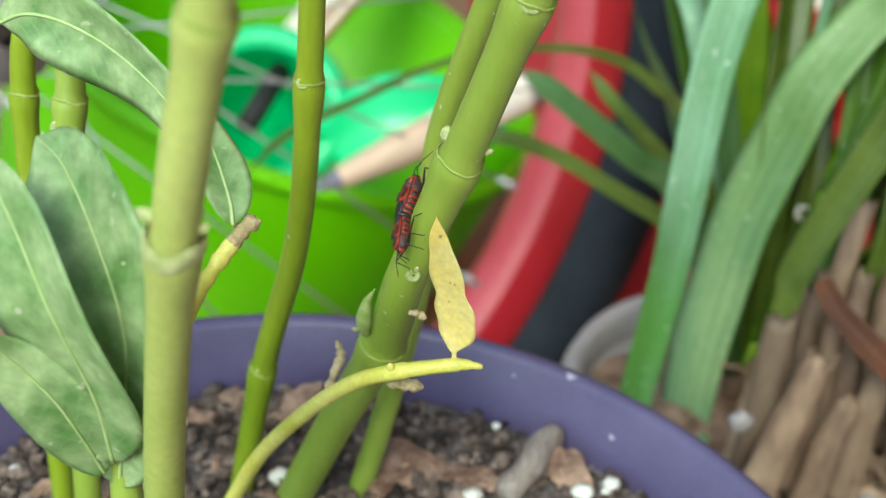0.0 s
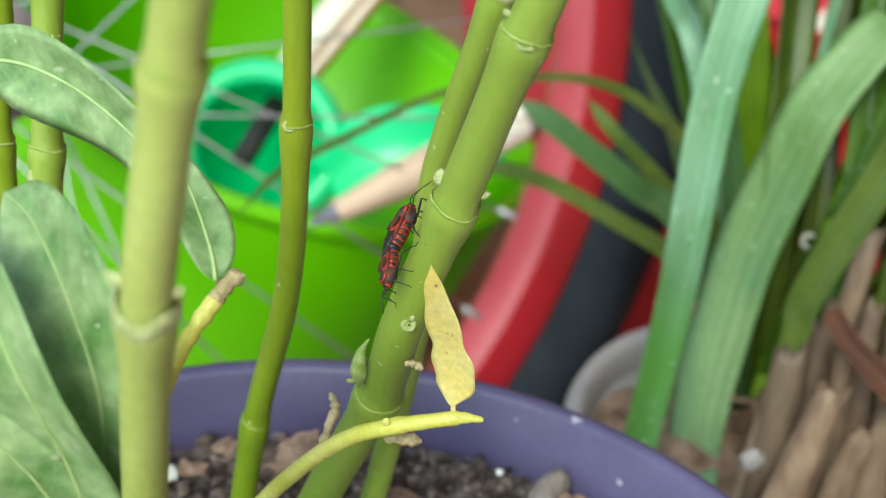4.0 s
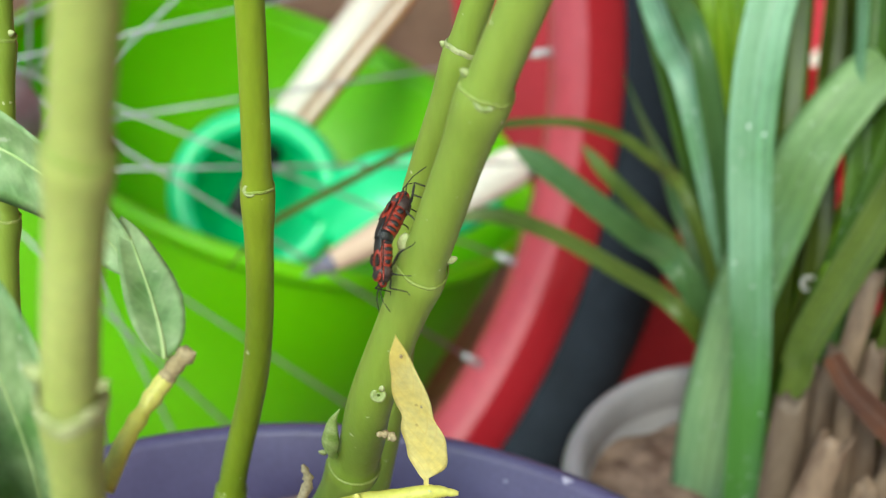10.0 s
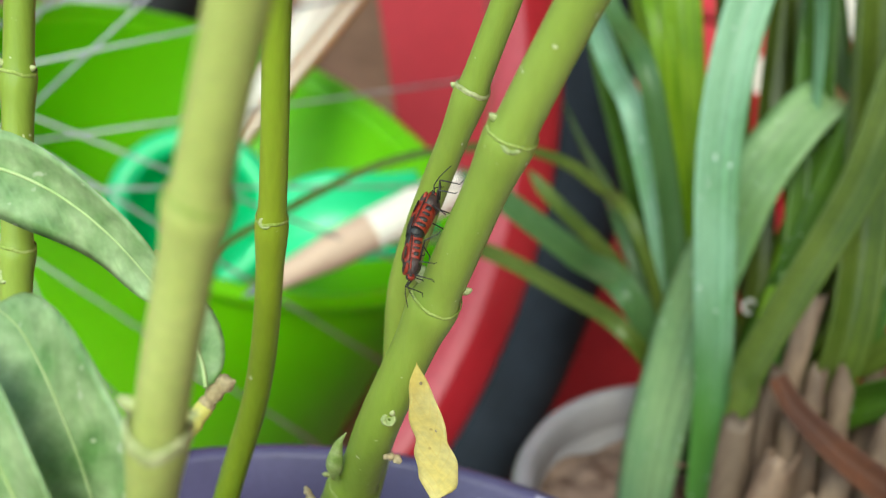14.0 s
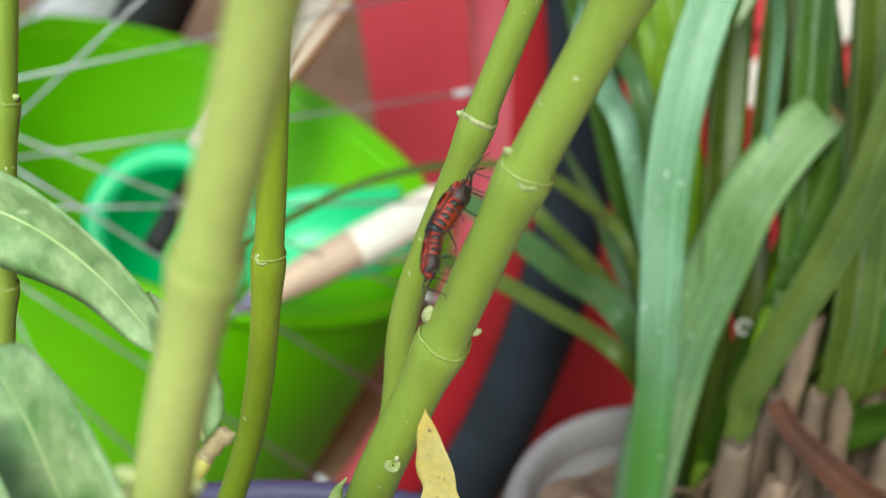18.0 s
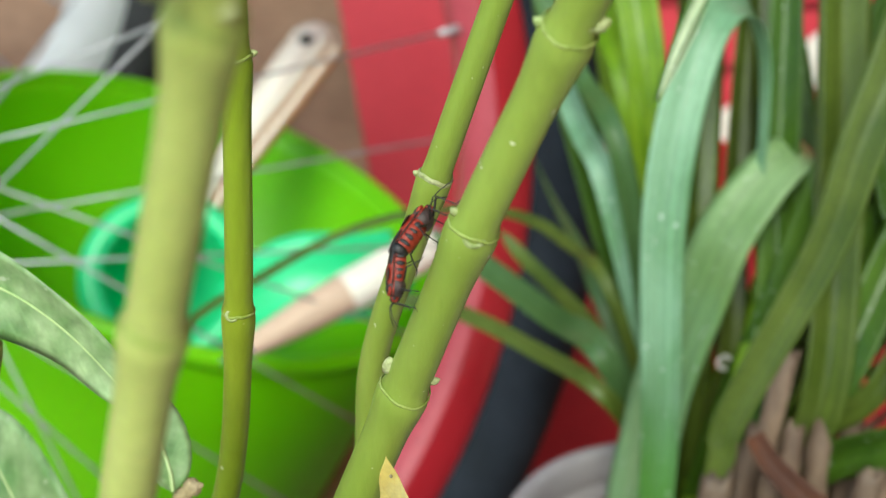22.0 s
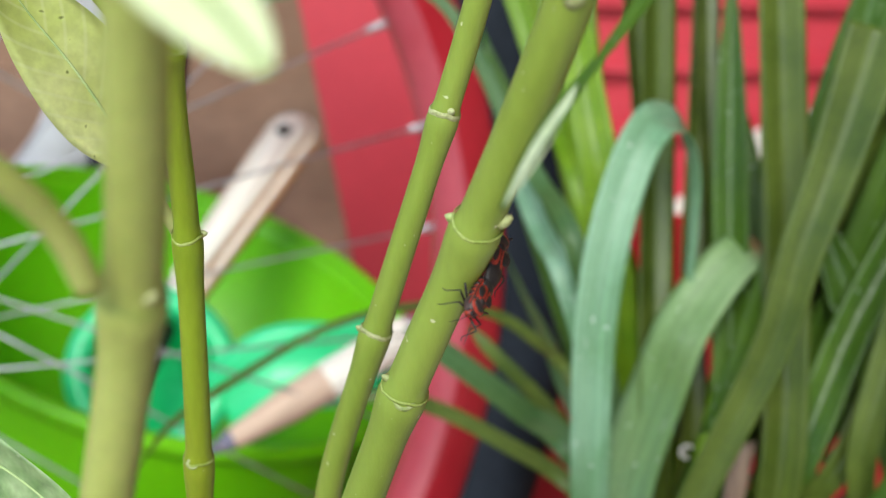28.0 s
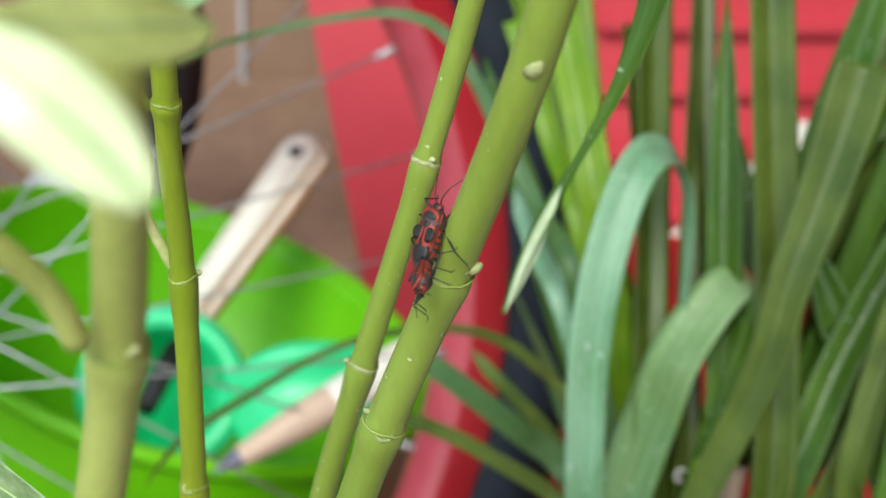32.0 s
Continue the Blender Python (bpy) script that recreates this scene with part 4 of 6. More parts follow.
# low side shoot behind the front stem, with its leaf
part("side_twig", tube(spline([(-0.0298, 0.1262, 0.5236), (-0.0284, 0.1310, 0.5264), (-0.0268, 0.1350, 0.5281), (-0.0246, 0.1385, 0.5304)], 6), [0.00115] * 8 + [0.001, 0.0011, 0.0012, 0.001, 0.0009, 0.0011, 0.0013, 0.0011, 0.0012, 0.0012, 0.001], mid.location, 10), M_TWIG_YELLOW, mid, "short yellow-green side twig")
leaf(mid, [(-0.0247, 0.1380, 0.5331), (-0.0253, 0.1400, 0.5349), (-0.0269, 0.1440, 0.5361), (-0.0291, 0.1490, 0.5372), (-0.0316, 0.1540, 0.5388), (-0.0335, 0.1570, 0.5403)], 0.0066, (0.35, -0.85, 0.3), M_LEAF, "dull green leaf with pale midrib", 0.3, 0.05, 2.0)
part("dry_end", tube(spline([(-0.0250, 0.1380, 0.5299), (-0.0235, 0.1388, 0.5320), (-0.0219, 0.1395, 0.5334)], 4), [0.001, 0.0012, 0.0009, 0.0012, 0.0011, 0.0009, 0.0013, 0.0012, 0.0008], mid.location, 9), M_TWIG_DRY, mid, "dry broken twig end")
part("dry_flake", tube(spline([(-0.0223, 0.1390, 0.5331), (-0.0212, 0.1390, 0.5334)], 4), [0.0004, 0.0006, 0.0005, 0.0004, 0.0002], mid.location, 6), M_TWIG_DRY, mid, "dry flake on the twig end")
# large mottled leaves low on the pot's edge
shoot = stem([(-0.0377, 0.1241, 0.4936) + (0.0022,), (-0.0377, 0.1247, 0.5013) + (0.0021,), (-0.0385, 0.1239, 0.5070) + (0.0019,), (-0.0390, 0.1233, 0.5132) + (0.0015,)], "short green shoot bearing large leaves", M_STEM, ())
leaf(shoot, [(-0.0382, 0.1234, 0.4995), (-0.0358, 0.1205, 0.5144), (-0.0346, 0.1199, 0.5291), (-0.0388, 0.1256, 0.5389), (-0.0441, 0.1328, 0.5438), (-0.0482, 0.1363, 0.5452)], 0.0185, (-0.2, -0.95, 0.2), M_LEAF, "large mottled green leaf with pale blotches", 0.22, 0.04, 0.4)
leaf(shoot, [(-0.0378, 0.1208, 0.5062), (-0.0385, 0.1182, 0.5198), (-0.0419, 0.1163, 0.5344), (-0.0470, 0.1210, 0.5444), (-0.0526, 0.1267, 0.5490)], 0.0165, (-0.3, -0.9, 0.3), M_LEAF, "mottled pale green leaf reaching forward", 0.2, 0.05, 1.4)
leaf(shoot, [(-0.0393, 0.1214, 0.5035), (-0.0409, 0.1194, 0.5111), (-0.0438, 0.1180, 0.5194), (-0.0486, 0.1170, 0.5267), (-0.0510, 0.1145, 0.5318)], 0.010, (0, -0.7, 0.7), M_LEAF, "narrow mottled green leaf", 0.2, 0.05, 2.4)
# mottled leaf crossing behind the front stem
leaf(left, [(-0.0639, 0.1700, 0.5425), (-0.0594, 0.1680, 0.5453), (-0.0542, 0.1660, 0.5459), (-0.0481, 0.1630, 0.5451), (-0.0430, 0.1600, 0.5435), (-0.0384, 0.1570, 0.5412), (-0.0339, 0.1540, 0.5378), (-0.0310, 0.1520, 0.5352)], 0.0122, (0.35, -0.8, 0.5), M_LEAF, "mottled drooping leaf with wavy edge", 0.2, 0.09, 3.1)
# pale leaf on the slender stem, high up
part("leaf_stalk", tube(spline([(-0.0228, 0.1969, 0.5628), (-0.0259, 0.1966, 0.5691), (-0.0289, 0.1967, 0.5760)], 6), [0.0012] * 5 + [0.001] * 8, mid.location, 10), M_LEAF_PALE, mid, "pale leaf stalk")
leaf(mid, [(-0.0285, 0.1964, 0.5754), (-0.0323, 0.1967, 0.5829), (-0.0372, 0.1957, 0.5924), (-0.0431, 0.1955, 0.6014), (-0.0476, 0.1943, 0.6103)], 0.0155, (0.45, -0.8, 0.3), M_LEAF_PALE, "yellowing spotted leaf on the slender stem", 0.18, 0.04, 0.3)
part("leaf_stalk", tube(spline([(-0.0274, 0.2041, 0.5900), (-0.0315, 0.2032, 0.5975), (-0.0359, 0.2018, 0.6039)], 6), [0.001] * 13, mid.location, 10), M_STEM, mid, "green leaf stalk")
leaf(mid, [(-0.0204, 0.1297, 0.6260), (-0.0143, 0.1264, 0.6309), (-0.0068, 0.1231, 0.6355), (0.0033, 0.1194, 0.6416)], 0.0078, (0.1, -0.75, 0.65), M_LEAF, "green leaf high on the slender stem", 0.2, 0.04, 0.9)
# leaves high on the front stem, very close
part("leaf_stalk", tube(spline([(-0.0156, 0.0901, 0.6128), (-0.0170, 0.0885, 0.6183), (-0.0197, 0.0858, 0.6236), (-0.0232, 0.0835, 0.6274)], 6), [0.0012] * 19, front.location, 10), M_STEM_PALE, front, "pale leaf stalk")
PALE_AT = Vector((-0.0084, 0.0578, 0.6455))
pale = thing("swaying_leaf", PALE_AT, "pale leaf blowing about close to the front, coloured white as in full sun", "leaf")
leaf(pale, [(-0.0032, 0.0571, 0.6405), (-0.0057, 0.0577, 0.6435), (-0.0087, 0.0582, 0.6462), (-0.0122, 0.0594, 0.6481), (-0.0161, 0.0607, 0.6501)], 0.0056, (-0.15, -0.7, 0.7), M_LEAF_WHITE, "", 0.15, 0.05, 0.5, name="blade")
leaf(front, [(-0.0022, 0.0809, 0.6432), (-0.0059, 0.0752, 0.6448), (-0.0102, 0.0715, 0.6457), (-0.0141, 0.0681, 0.6473)], 0.0065, (0.1, -0.75, 0.6), M_LEAF_PALE, "yellow-green leaf close to the front", 0.15, 0.05, 1.5)


# ---- the strap-leaved plant in the grey pot ----
CROWN = Vector((0.1, 0.345, 0.318))
plant = thing("strap_leaf_plant", CROWN, "leafy clump of long green strap leaves with dry brown bases", "plant")


def blade(points, width, face, material, label="", fold=0.45, profile=strap, twist=0.0, rooted=True, seed=0.0, root=None, grow=True):
    """A strap leaf; rooted ones start in the crown of the plant."""
    pts = [Vector(p) for p in points]
    if rooted:
        a = Vector(root) if root else CROWN + (pts[0] - CROWN).normalized() * 0.012 + Vector((0.012, 0.026, 0))
        pts = [Vector((a.x, a.y, CROWN.z)), (a + pts[0]) / 2 + Vector((0, 0, 0.004))] + pts
    if grow and pts[-1].z > pts[-2].z + 0.02:
        pts.append(pts[-1] + (pts[-1] - pts[-2]) * 1.5)
    return part("strap_leaf", ribbon(pts, width, face, CROWN, fold, 0.0008, 7, profile, 0.01, seed, 8, twist, 1.0), material, plant, label)


CAMSIDE = (-0.1, -0.85, 0.45)
bent_blade = blade([(0.0770, 0.3380, 0.3851), (0.0760, 0.3400, 0.4131), (0.0754, 0.3460, 0.4454), (0.0767, 0.3520, 0.4643), (0.0805, 0.3600, 0.4838), (0.0872, 0.3700, 0.5012), (0.0937, 0.3770, 0.5090), (0.1004, 0.3840, 0.5078), (0.1059, 0.3880, 0.5027), (0.1110, 0.3900, 0.4886), (0.1129, 0.3890, 0.4662), (0.1130, 0.3860, 0.4418)], 0.0132, CAMSIDE, M_STRAP_BENT, "broad strap leaf bent over at its top, bluish with painted sky sheen", 0.3, lambda s: min(1.0, 0.8 + 0.5 * s) * (1 if s < 0.8 else 1 - 0.5 * (s - 0.8) / 0.2), root=(0.0725, 0.318, 0.318))
blade([(0.0896, 0.3520, 0.3113), (0.0910, 0.3580, 0.3431), (0.0949, 0.3650, 0.3701), (0.0985, 0.3700, 0.3907), (0.1060, 0.3740, 0.4174), (0.1117, 0.3760, 0.4378), (0.1221, 0.3820, 0.4526), (0.1314, 0.3880, 0.4594), (0.1397, 0.3960, 0.4576), (0.1467, 0.4020, 0.4499), (0.1517, 0.4060, 0.4316), (0.1542, 0.4060, 0.4078)], 0.0215, (-0.35, -0.8, 0.5), M_STRAP_GREY, "broad pale strap leaf folded over", 0.14, lambda s: 0.8 + 0.2 * min(1, s / 0.25) if s < 0.42 else 1 - 0.22 * (s - 0.42) / 0.28 if s < 0.7 else 0.78 - 0.5 * (s - 0.7) / 0.3, root=(0.0830, 0.320, 0.318))
blade([(0.1035, 0.3195, 0.3854), (0.1049, 0.3220, 0.3947), (0.1068, 0.3250, 0.4064), (0.1261, 0.3320, 0.4571), (0.1329, 0.3380, 0.4863), (0.1406, 0.3450, 0.5086), (0.1474, 0.3520, 0.5304), (0.1517, 0.3570, 0.5466)], 0.0170, (-0.45, -0.8, 0.2), M_STRAP_OLIVE, "olive strap leaf with a cut dry end", 0.45, lambda s: 0.42 + 0.58 * min(1.0, s * 1.15) ** 1.2, grow=False, rooted=False)
blade([(0.0800, 0.4000, 0.4062), (0.0733, 0.4300, 0.4010), (0.0632, 0.4500, 0.3994), (0.0488, 0.4700, 0.3936), (0.0305, 0.4800, 0.3879), (0.0090, 0.4850, 0.3808), (-0.0139, 0.4800, 0.3738), (-0.0390, 0.4600, 0.3682), (-0.0611, 0.4300, 0.3688), (-0.0711, 0.4000, 0.3702)], 0.0048, (-0.2, -0.5, 0.85), M_STRAP_OLIVE, "narrow arching strap leaf", 0.4)
blade([(0.0789, 0.4000, 0.4569), (0.0702, 0.4300, 0.4667), (0.0593, 0.4500, 0.4841), (0.0479, 0.4700, 0.5035), (0.0367, 0.4800, 0.5166), (0.0209, 0.4900, 0.5198), (-0.0008, 0.4900, 0.5182), (-0.0282, 0.4900, 0.5125), (-0.0514, 0.4800, 0.5084), (-0.0730, 0.4700, 0.5022)], 0.0085, (-0.2, -0.5, 0.85), M_STRAP_FAN, "long narrow strap leaf arching over", 0.4, lambda s: max(0.04, 1 - 0.85 * s))
blade([(0.0778, 0.3850, 0.3885), (0.0686, 0.4200, 0.3769), (0.0534, 0.4500, 0.3740), (0.0384, 0.4700, 0.3754), (0.0257, 0.4800, 0.3784)], 0.0095, (-0.2, -0.6, 0.8), M_STRAP_FAN, "strap leaf reaching to the side", 0.4)
blade([(0.0777, 0.3800, 0.3761), (0.0635, 0.4100, 0.3684), (0.0415, 0.4400, 0.3639), (0.0191, 0.4600, 0.3586), (-0.0022, 0.4600, 0.3541)], 0.0062, (-0.2, -0.6, 0.8), M_STRAP_OLIVE, "dull narrow strap leaf reaching to the side", 0.4)
blade([(0.0836, 0.4300, 0.3867), (0.0830, 0.4700, 0.3803), (0.0802, 0.5200, 0.3723), (0.0759, 0.5700, 0.3702)], 0.0085, (-0.4, -0.8, 0.3), M_STRAP_FAN, "short pointed strap leaf", 0.5, lambda s: max(0.03, 1 - s ** 1.6))
blade([(0.0799, 0.4000, 0.3840), (0.0694, 0.4300, 0.3832), (0.0590, 0.4500, 0.3851), (0.0505, 0.4600, 0.3912)], 0.0055, (-0.2, -0.6, 0.8), M_STRAP_OLIVE, "dull narrow strap leaf reaching to the side", 0.4)
blade([(0.0790, 0.4100, 0.4380), (0.0740, 0.4300, 0.4448), (0.0691, 0.4500, 0.4538), (0.0659, 0.4600, 0.4647)], 0.0085, (-0.4, -0.75, 0.5), M_STRAP_SHEEN, "short strap leaf, bluish with painted sky sheen", 0.5)
blade([(0.0826, 0.4100, 0.4693), (0.0757, 0.4400, 0.4867), (0.0668, 0.4600, 0.5121), (0.0623, 0.4700, 0.5241)], 0.0080, (-0.3, -0.8, 0.5), M_STRAP_LIT, "fresh yellow-green strap leaf", 0.4, blunt, grow=False)
blade([(0.0883, 0.4100, 0.4735), (0.0829, 0.4300, 0.5035), (0.0785, 0.4500, 0.5259), (0.0748, 0.4600, 0.5518)], 0.0135, (-0.2, -0.9, 0.3), M_STRAP_LIT, "fresh upright strap leaf", 0.3, blunt)
blade([(0.1047, 0.3810, 0.4146), (0.1059, 0.4118, 0.4735), (0.1044, 0.4330, 0.5411)], 0.0128, (0.3, -0.9, 0.2), M_STRAP_OLIVE, "upright olive strap leaf", 0.5, blunt)
blade([(0.1290, 0.3660, 0.4099), (0.1447, 0.3800, 0.4618), (0.1576, 0.3918, 0.5099)], 0.0150, (-0.5, -0.8, 0.2), M_STRAP, "dark strap leaf leaning away", 0.5, strap)
blade([(0.1455, 0.3518, 0.3954), (0.1677, 0.3731, 0.4411), (0.1957, 0.3940, 0.4870)], 0.0137, (-0.5, -0.8, 0.3), M_STRAP, "dark strap leaf leaning away", 0.5, strap)
blade([(0.1551, 0.3411, 0.4032), (0.1747, 0.3568, 0.4375), (0.1943, 0.3743, 0.4752)], 0.0150, (-0.5, -0.8, 0.3), M_STRAP_OLIVE, "olive strap leaf leaning away", 0.5, flare)
blade([(0.1652, 0.3139, 0.4153), (0.1736, 0.3262, 0.4686), (0.1877, 0.3332, 0.5139)], 0.0143, (-0.5, -0.8, 0.2), M_STRAP, "dark strap leaf leaning away", 0.5, strap)
blade([(0.1285, 0.4151, 0.3260), (0.1191, 0.4533, 0.3841), (0.0996, 0.4888, 0.4385)], 0.0137, (-0.2, -0.9, 0.3), M_STRAP_LIT, "fresh upright strap leaf", 0.4, blunt)
blade([(0.1307, 0.3897, 0.3549), (0.1161, 0.4269, 0.4117), (0.1138, 0.4542, 0.4529)], 0.0111, (0.3, -0.9, 0.2), M_STRAP_OLIVE, "upright olive strap leaf", 0.5, blunt)
blade([(0.1233, 0.3437, 0.3756), (0.1295, 0.3721, 0.4183), (0.1300, 0.3981, 0.4689)], 0.0124, (-0.4, -0.9, 0.2), M_STRAP, "upright strap leaf", 0.5, strap)
blade([(0.1169, 0.3456, 0.3562), (0.1208, 0.3581, 0.3862), (0.1279, 0.3711, 0.4168), (0.1386, 0.3838, 0.4355)], 0.0098, (-0.4, -0.8, 0.4), M_STRAP_LIT, "yellow-green strap leaf", 0.4)

blade([(0.1373, 0.3788, 0.3667), (0.1326, 0.4140, 0.4318), (0.1302, 0.4430, 0.4862), (0.1303, 0.4698, 0.5372)], 0.0086, (0.2, -0.95, 0.2), M_STRAP_OLIVE, "upright olive strap leaf", 0.6, blunt)
blade([(0.1372, 0.3384, 0.3977), (0.1394, 0.3635, 0.4598), (0.1368, 0.3835, 0.5105), (0.1342, 0.4011, 0.5566)], 0.0141, (-0.1, -0.97, 0.1), M_STRAP_OLIVE, "upright olive strap leaf with raised keel", 0.55, blunt)
blade([(0.1608, 0.3313, 0.3929), (0.1607, 0.3335, 0.4239), (0.1732, 0.3483, 0.4700), (0.1943, 0.3701, 0.5326), (0.2037, 0.3813, 0.5573)], 0.0176, (-0.4, -0.85, 0.2), M_STRAP_OLIVE, "long olive strap leaf leaning away", 0.5, flare)
blade([(0.1596, 0.3997, 0.3605), (0.1535, 0.4329, 0.4211), (0.1483, 0.4507, 0.4533)], 0.0176, (-0.2, -0.9, 0.3), M_STRAP, "dark broad strap leaf", 0.4)
blade([(0.1901, 0.3270, 0.3951), (0.1938, 0.3437, 0.4281), (0.2013, 0.3546, 0.4515)], 0.0260, (-0.2, -0.9, 0.3), M_STRAP, "dark broad strap leaf", 0.4)
blade([(0.1858, 0.3477, 0.3789), (0.1820, 0.3664, 0.4132), (0.1726, 0.3805, 0.4366)], 0.0156, (-0.2, -0.9, 0.3), M_STRAP, "dark strap leaf", 0.4)
blade([(0.1048, 0.4497, 0.3630), (0.0981, 0.4719, 0.4235), (0.0879, 0.5003, 0.4700)], 0.0137, (-0.2, -0.9, 0.3), M_STRAP_LIT, "fresh yellow-green strap leaf", 0.4, blunt)
blade([(0.1052, 0.4392, 0.3697), (0.1033, 0.4717, 0.4239), (0.0985, 0.4999, 0.4706)], 0.0124, (0.2, -0.95, 0.3), M_STRAP_LIT, "fresh yellow-green strap leaf", 0.4, blunt)
blade([(0.1070, 0.4262, 0.3481), (0.0929, 0.4527, 0.3906), (0.0778, 0.4724, 0.4339)], 0.0137, (-0.3, -0.85, 0.4), M_STRAP, "green strap leaf leaning out", 0.45)
blade([(0.1235, 0.3906, 0.3875), (0.1246, 0.4207, 0.4383), (0.1285, 0.4507, 0.4892)], 0.0094, (0.2, -0.95, 0.2), M_STRAP_OLIVE, "olive upright strap leaf", 0.5, blunt)
blade([(0.1380, 0.3433, 0.4074), (0.1403, 0.3753, 0.4614), (0.1412, 0.4022, 0.5067)], 0.0111, (-0.2, -0.95, 0.2), M_STRAP_OLIVE, "olive upright strap leaf", 0.5, blunt)

blade([(0.1157, 0.3666, 0.3236), (0.1200, 0.3780, 0.3443), (0.1272, 0.3895, 0.3647), (0.1359, 0.4030, 0.3883)], 0.0130, (-0.3, -0.9, 0.3), M_STRAP_LIT, "fresh yellow-green strap leaf", 0.4, strap)
leaf_rnd = random.Random(11)
for k in range(20):
    u = leaf_rnd.random()
    base = CROWN + Vector((leaf_rnd.uniform(0.0, 0.05), leaf_rnd.uniform(0.02, 0.05), 0))
    lean = Vector((leaf_rnd.uniform(0.0, 0.16) + 0.09, leaf_rnd.uniform(0.02, 0.14), leaf_rnd.uniform(0.22, 0.40)))
    droop = Vector((leaf_rnd.uniform(0.0, 0.06), leaf_rnd.uniform(-0.02, 0.05), leaf_rnd.uniform(-0.06, 0.05)))
    blade([base + lean * 0.25, base + lean * 0.6, base + lean + droop], leaf_rnd.uniform(0.007, 0.0125), (leaf_rnd.uniform(-0.6, 0.4), -0.85, 0.3),
          leaf_rnd.choice((M_STRAP, M_STRAP, M_STRAP_OLIVE)), "", leaf_rnd.uniform(0.3, 0.6), strap, leaf_rnd.uniform(-0.5, 0.5), False, k)


for k in range(4):
    base = CROWN + Vector((leaf_rnd.uniform(0.01, 0.05), leaf_rnd.uniform(0.04, 0.06), 0))
    lean = Vector((leaf_rnd.uniform(0.07, 0.24), leaf_rnd.uniform(0.0, 0.06), leaf_rnd.uniform(0.10, 0.22)))
    blade([base + lean * 0.3, base + lean * 0.65 + Vector((0, 0, 0.012)), base + lean], leaf_rnd.uniform(0.009, 0.014), (leaf_rnd.uniform(-0.6, 0.2), -0.85, 0.3), leaf_rnd.choice((M_STRAP, M_STRAP_OLIVE)),
          "", leaf_rnd.uniform(0.3, 0.6), strap, leaf_rnd.uniform(-0.5, 0.5), False, 50 + k, grow=False)


def sheath(points, r, seed, material=None, label="dry brown leaf sheath"):
    pts = [Vector(p) for p in points]
    run = pts[0] - pts[1]
    pts = [pts[0] + run * min(1.0, (pts[0].z - CROWN.z + 0.003) / max(0.008, -run.z))] + pts
    c = spline(pts, 6)
    n = len(c)
    bm = bmesh.new()
    ref = Vector((0.3, 0.9, 0.1))
    rings = []
    sides = 16
    for i in range(n + 2):
        q = Vector(c[min(i, n - 1)]) - CROWN
        d = (Vector(c[min(i + 1, n - 1)]) - Vector(c[max(min(i, n - 1) - 1, 0)])).normalized()
        a = (ref - d * ref.dot(d)).normalized()
        b = d.cross(a)
        ref = a
        s = min(i, n - 1) / (n - 1)
        w = r * (1.15 - 0.35 * s + 0.10 * noise.noise(Vector((i * 0.4, seed, 0)))) * (1.0, 0.8, 0.55)[max(0, i - n + 1)]
        ring = []
        for k in range(sides):
            th = k * math.tau / sides
            rad = w * (1 + 0.13 * noise.noise(Vector((math.cos(th) * 2.3, math.sin(th) * 2.3, seed + s * 0.6))) + 0.06 * (k % 2))
            tear = 0.006 * noise.noise(Vector((math.cos(th) * 1.8, math.sin(th) * 1.8, seed * 3.0))) * max(0.0, (s - 0.75) / 0.25) - (0.009 if i > n else 0.0)
            ring.append(bm.verts.new(q + d * tear + a * (rad * math.cos(th) * 0.6) + b * (rad * math.sin(th))))
        rings.append(ring)
    for p, q in zip(rings, rings[1:]):
        for k in range(sides):
            bm.faces.new((p[k], p[(k + 1) % sides], q[(k + 1) % sides], q[k]))
    bm.faces.new(rings[-1])
    bm.faces.new(rings[0][::-1])
    part("dry_sheath", bm, material or M_DRY, plant, label)


sheath([(0.1005, 0.3040, 0.3395), (0.1012, 0.3090, 0.3659), (0.1020, 0.3150, 0.3904)], 0.0056, 1)
sheath([(0.1015, 0.2900, 0.3537), (0.1061, 0.2950, 0.3716), (0.1117, 0.3000, 0.3899)], 0.0052, 2)
sheath([(0.1174, 0.2930, 0.3495), (0.1193, 0.2960, 0.3609), (0.1231, 0.2990, 0.3732)], 0.0044, 3)
sheath([(0.1193, 0.3300, 0.3549), (0.1179, 0.3330, 0.3743), (0.1192, 0.3370, 0.3923)], 0.0036, 4)
sheath([(0.1238, 0.3380, 0.3662), (0.1249, 0.3420, 0.3889), (0.1284, 0.3480, 0.4121)], 0.0040, 5)
sheath([(0.1270, 0.3200, 0.3686), (0.1265, 0.3240, 0.3842), (0.1275, 0.3290, 0.3987)], 0.0036, 6)
sheath([(0.1215, 0.3180, 0.3569), (0.1206, 0.3200, 0.3703), (0.1200, 0.3230, 0.3867)], 0.0030, 7)
sheath([(0.1313, 0.3050, 0.3496), (0.1324, 0.3080, 0.3666), (0.1360, 0.3120, 0.3802)], 0.0046, 8)
sheath([(0.1411, 0.3300, 0.3563), (0.1388, 0.3340, 0.3790), (0.1404, 0.3400, 0.3994)], 0.0040, 9)
sheath([(0.1466, 0.3100, 0.3525), (0.1463, 0.3140, 0.3707), (0.1493, 0.3190, 0.3896)], 0.0044, 10)
sheath([(0.1523, 0.3400, 0.3619), (0.1524, 0.3440, 0.3805), (0.1535, 0.3500, 0.3971)], 0.0038, 11)
sheath([(0.1641, 0.3350, 0.3533), (0.1645, 0.3390, 0.3722), (0.1680, 0.3450, 0.3891)], 0.0044, 12)
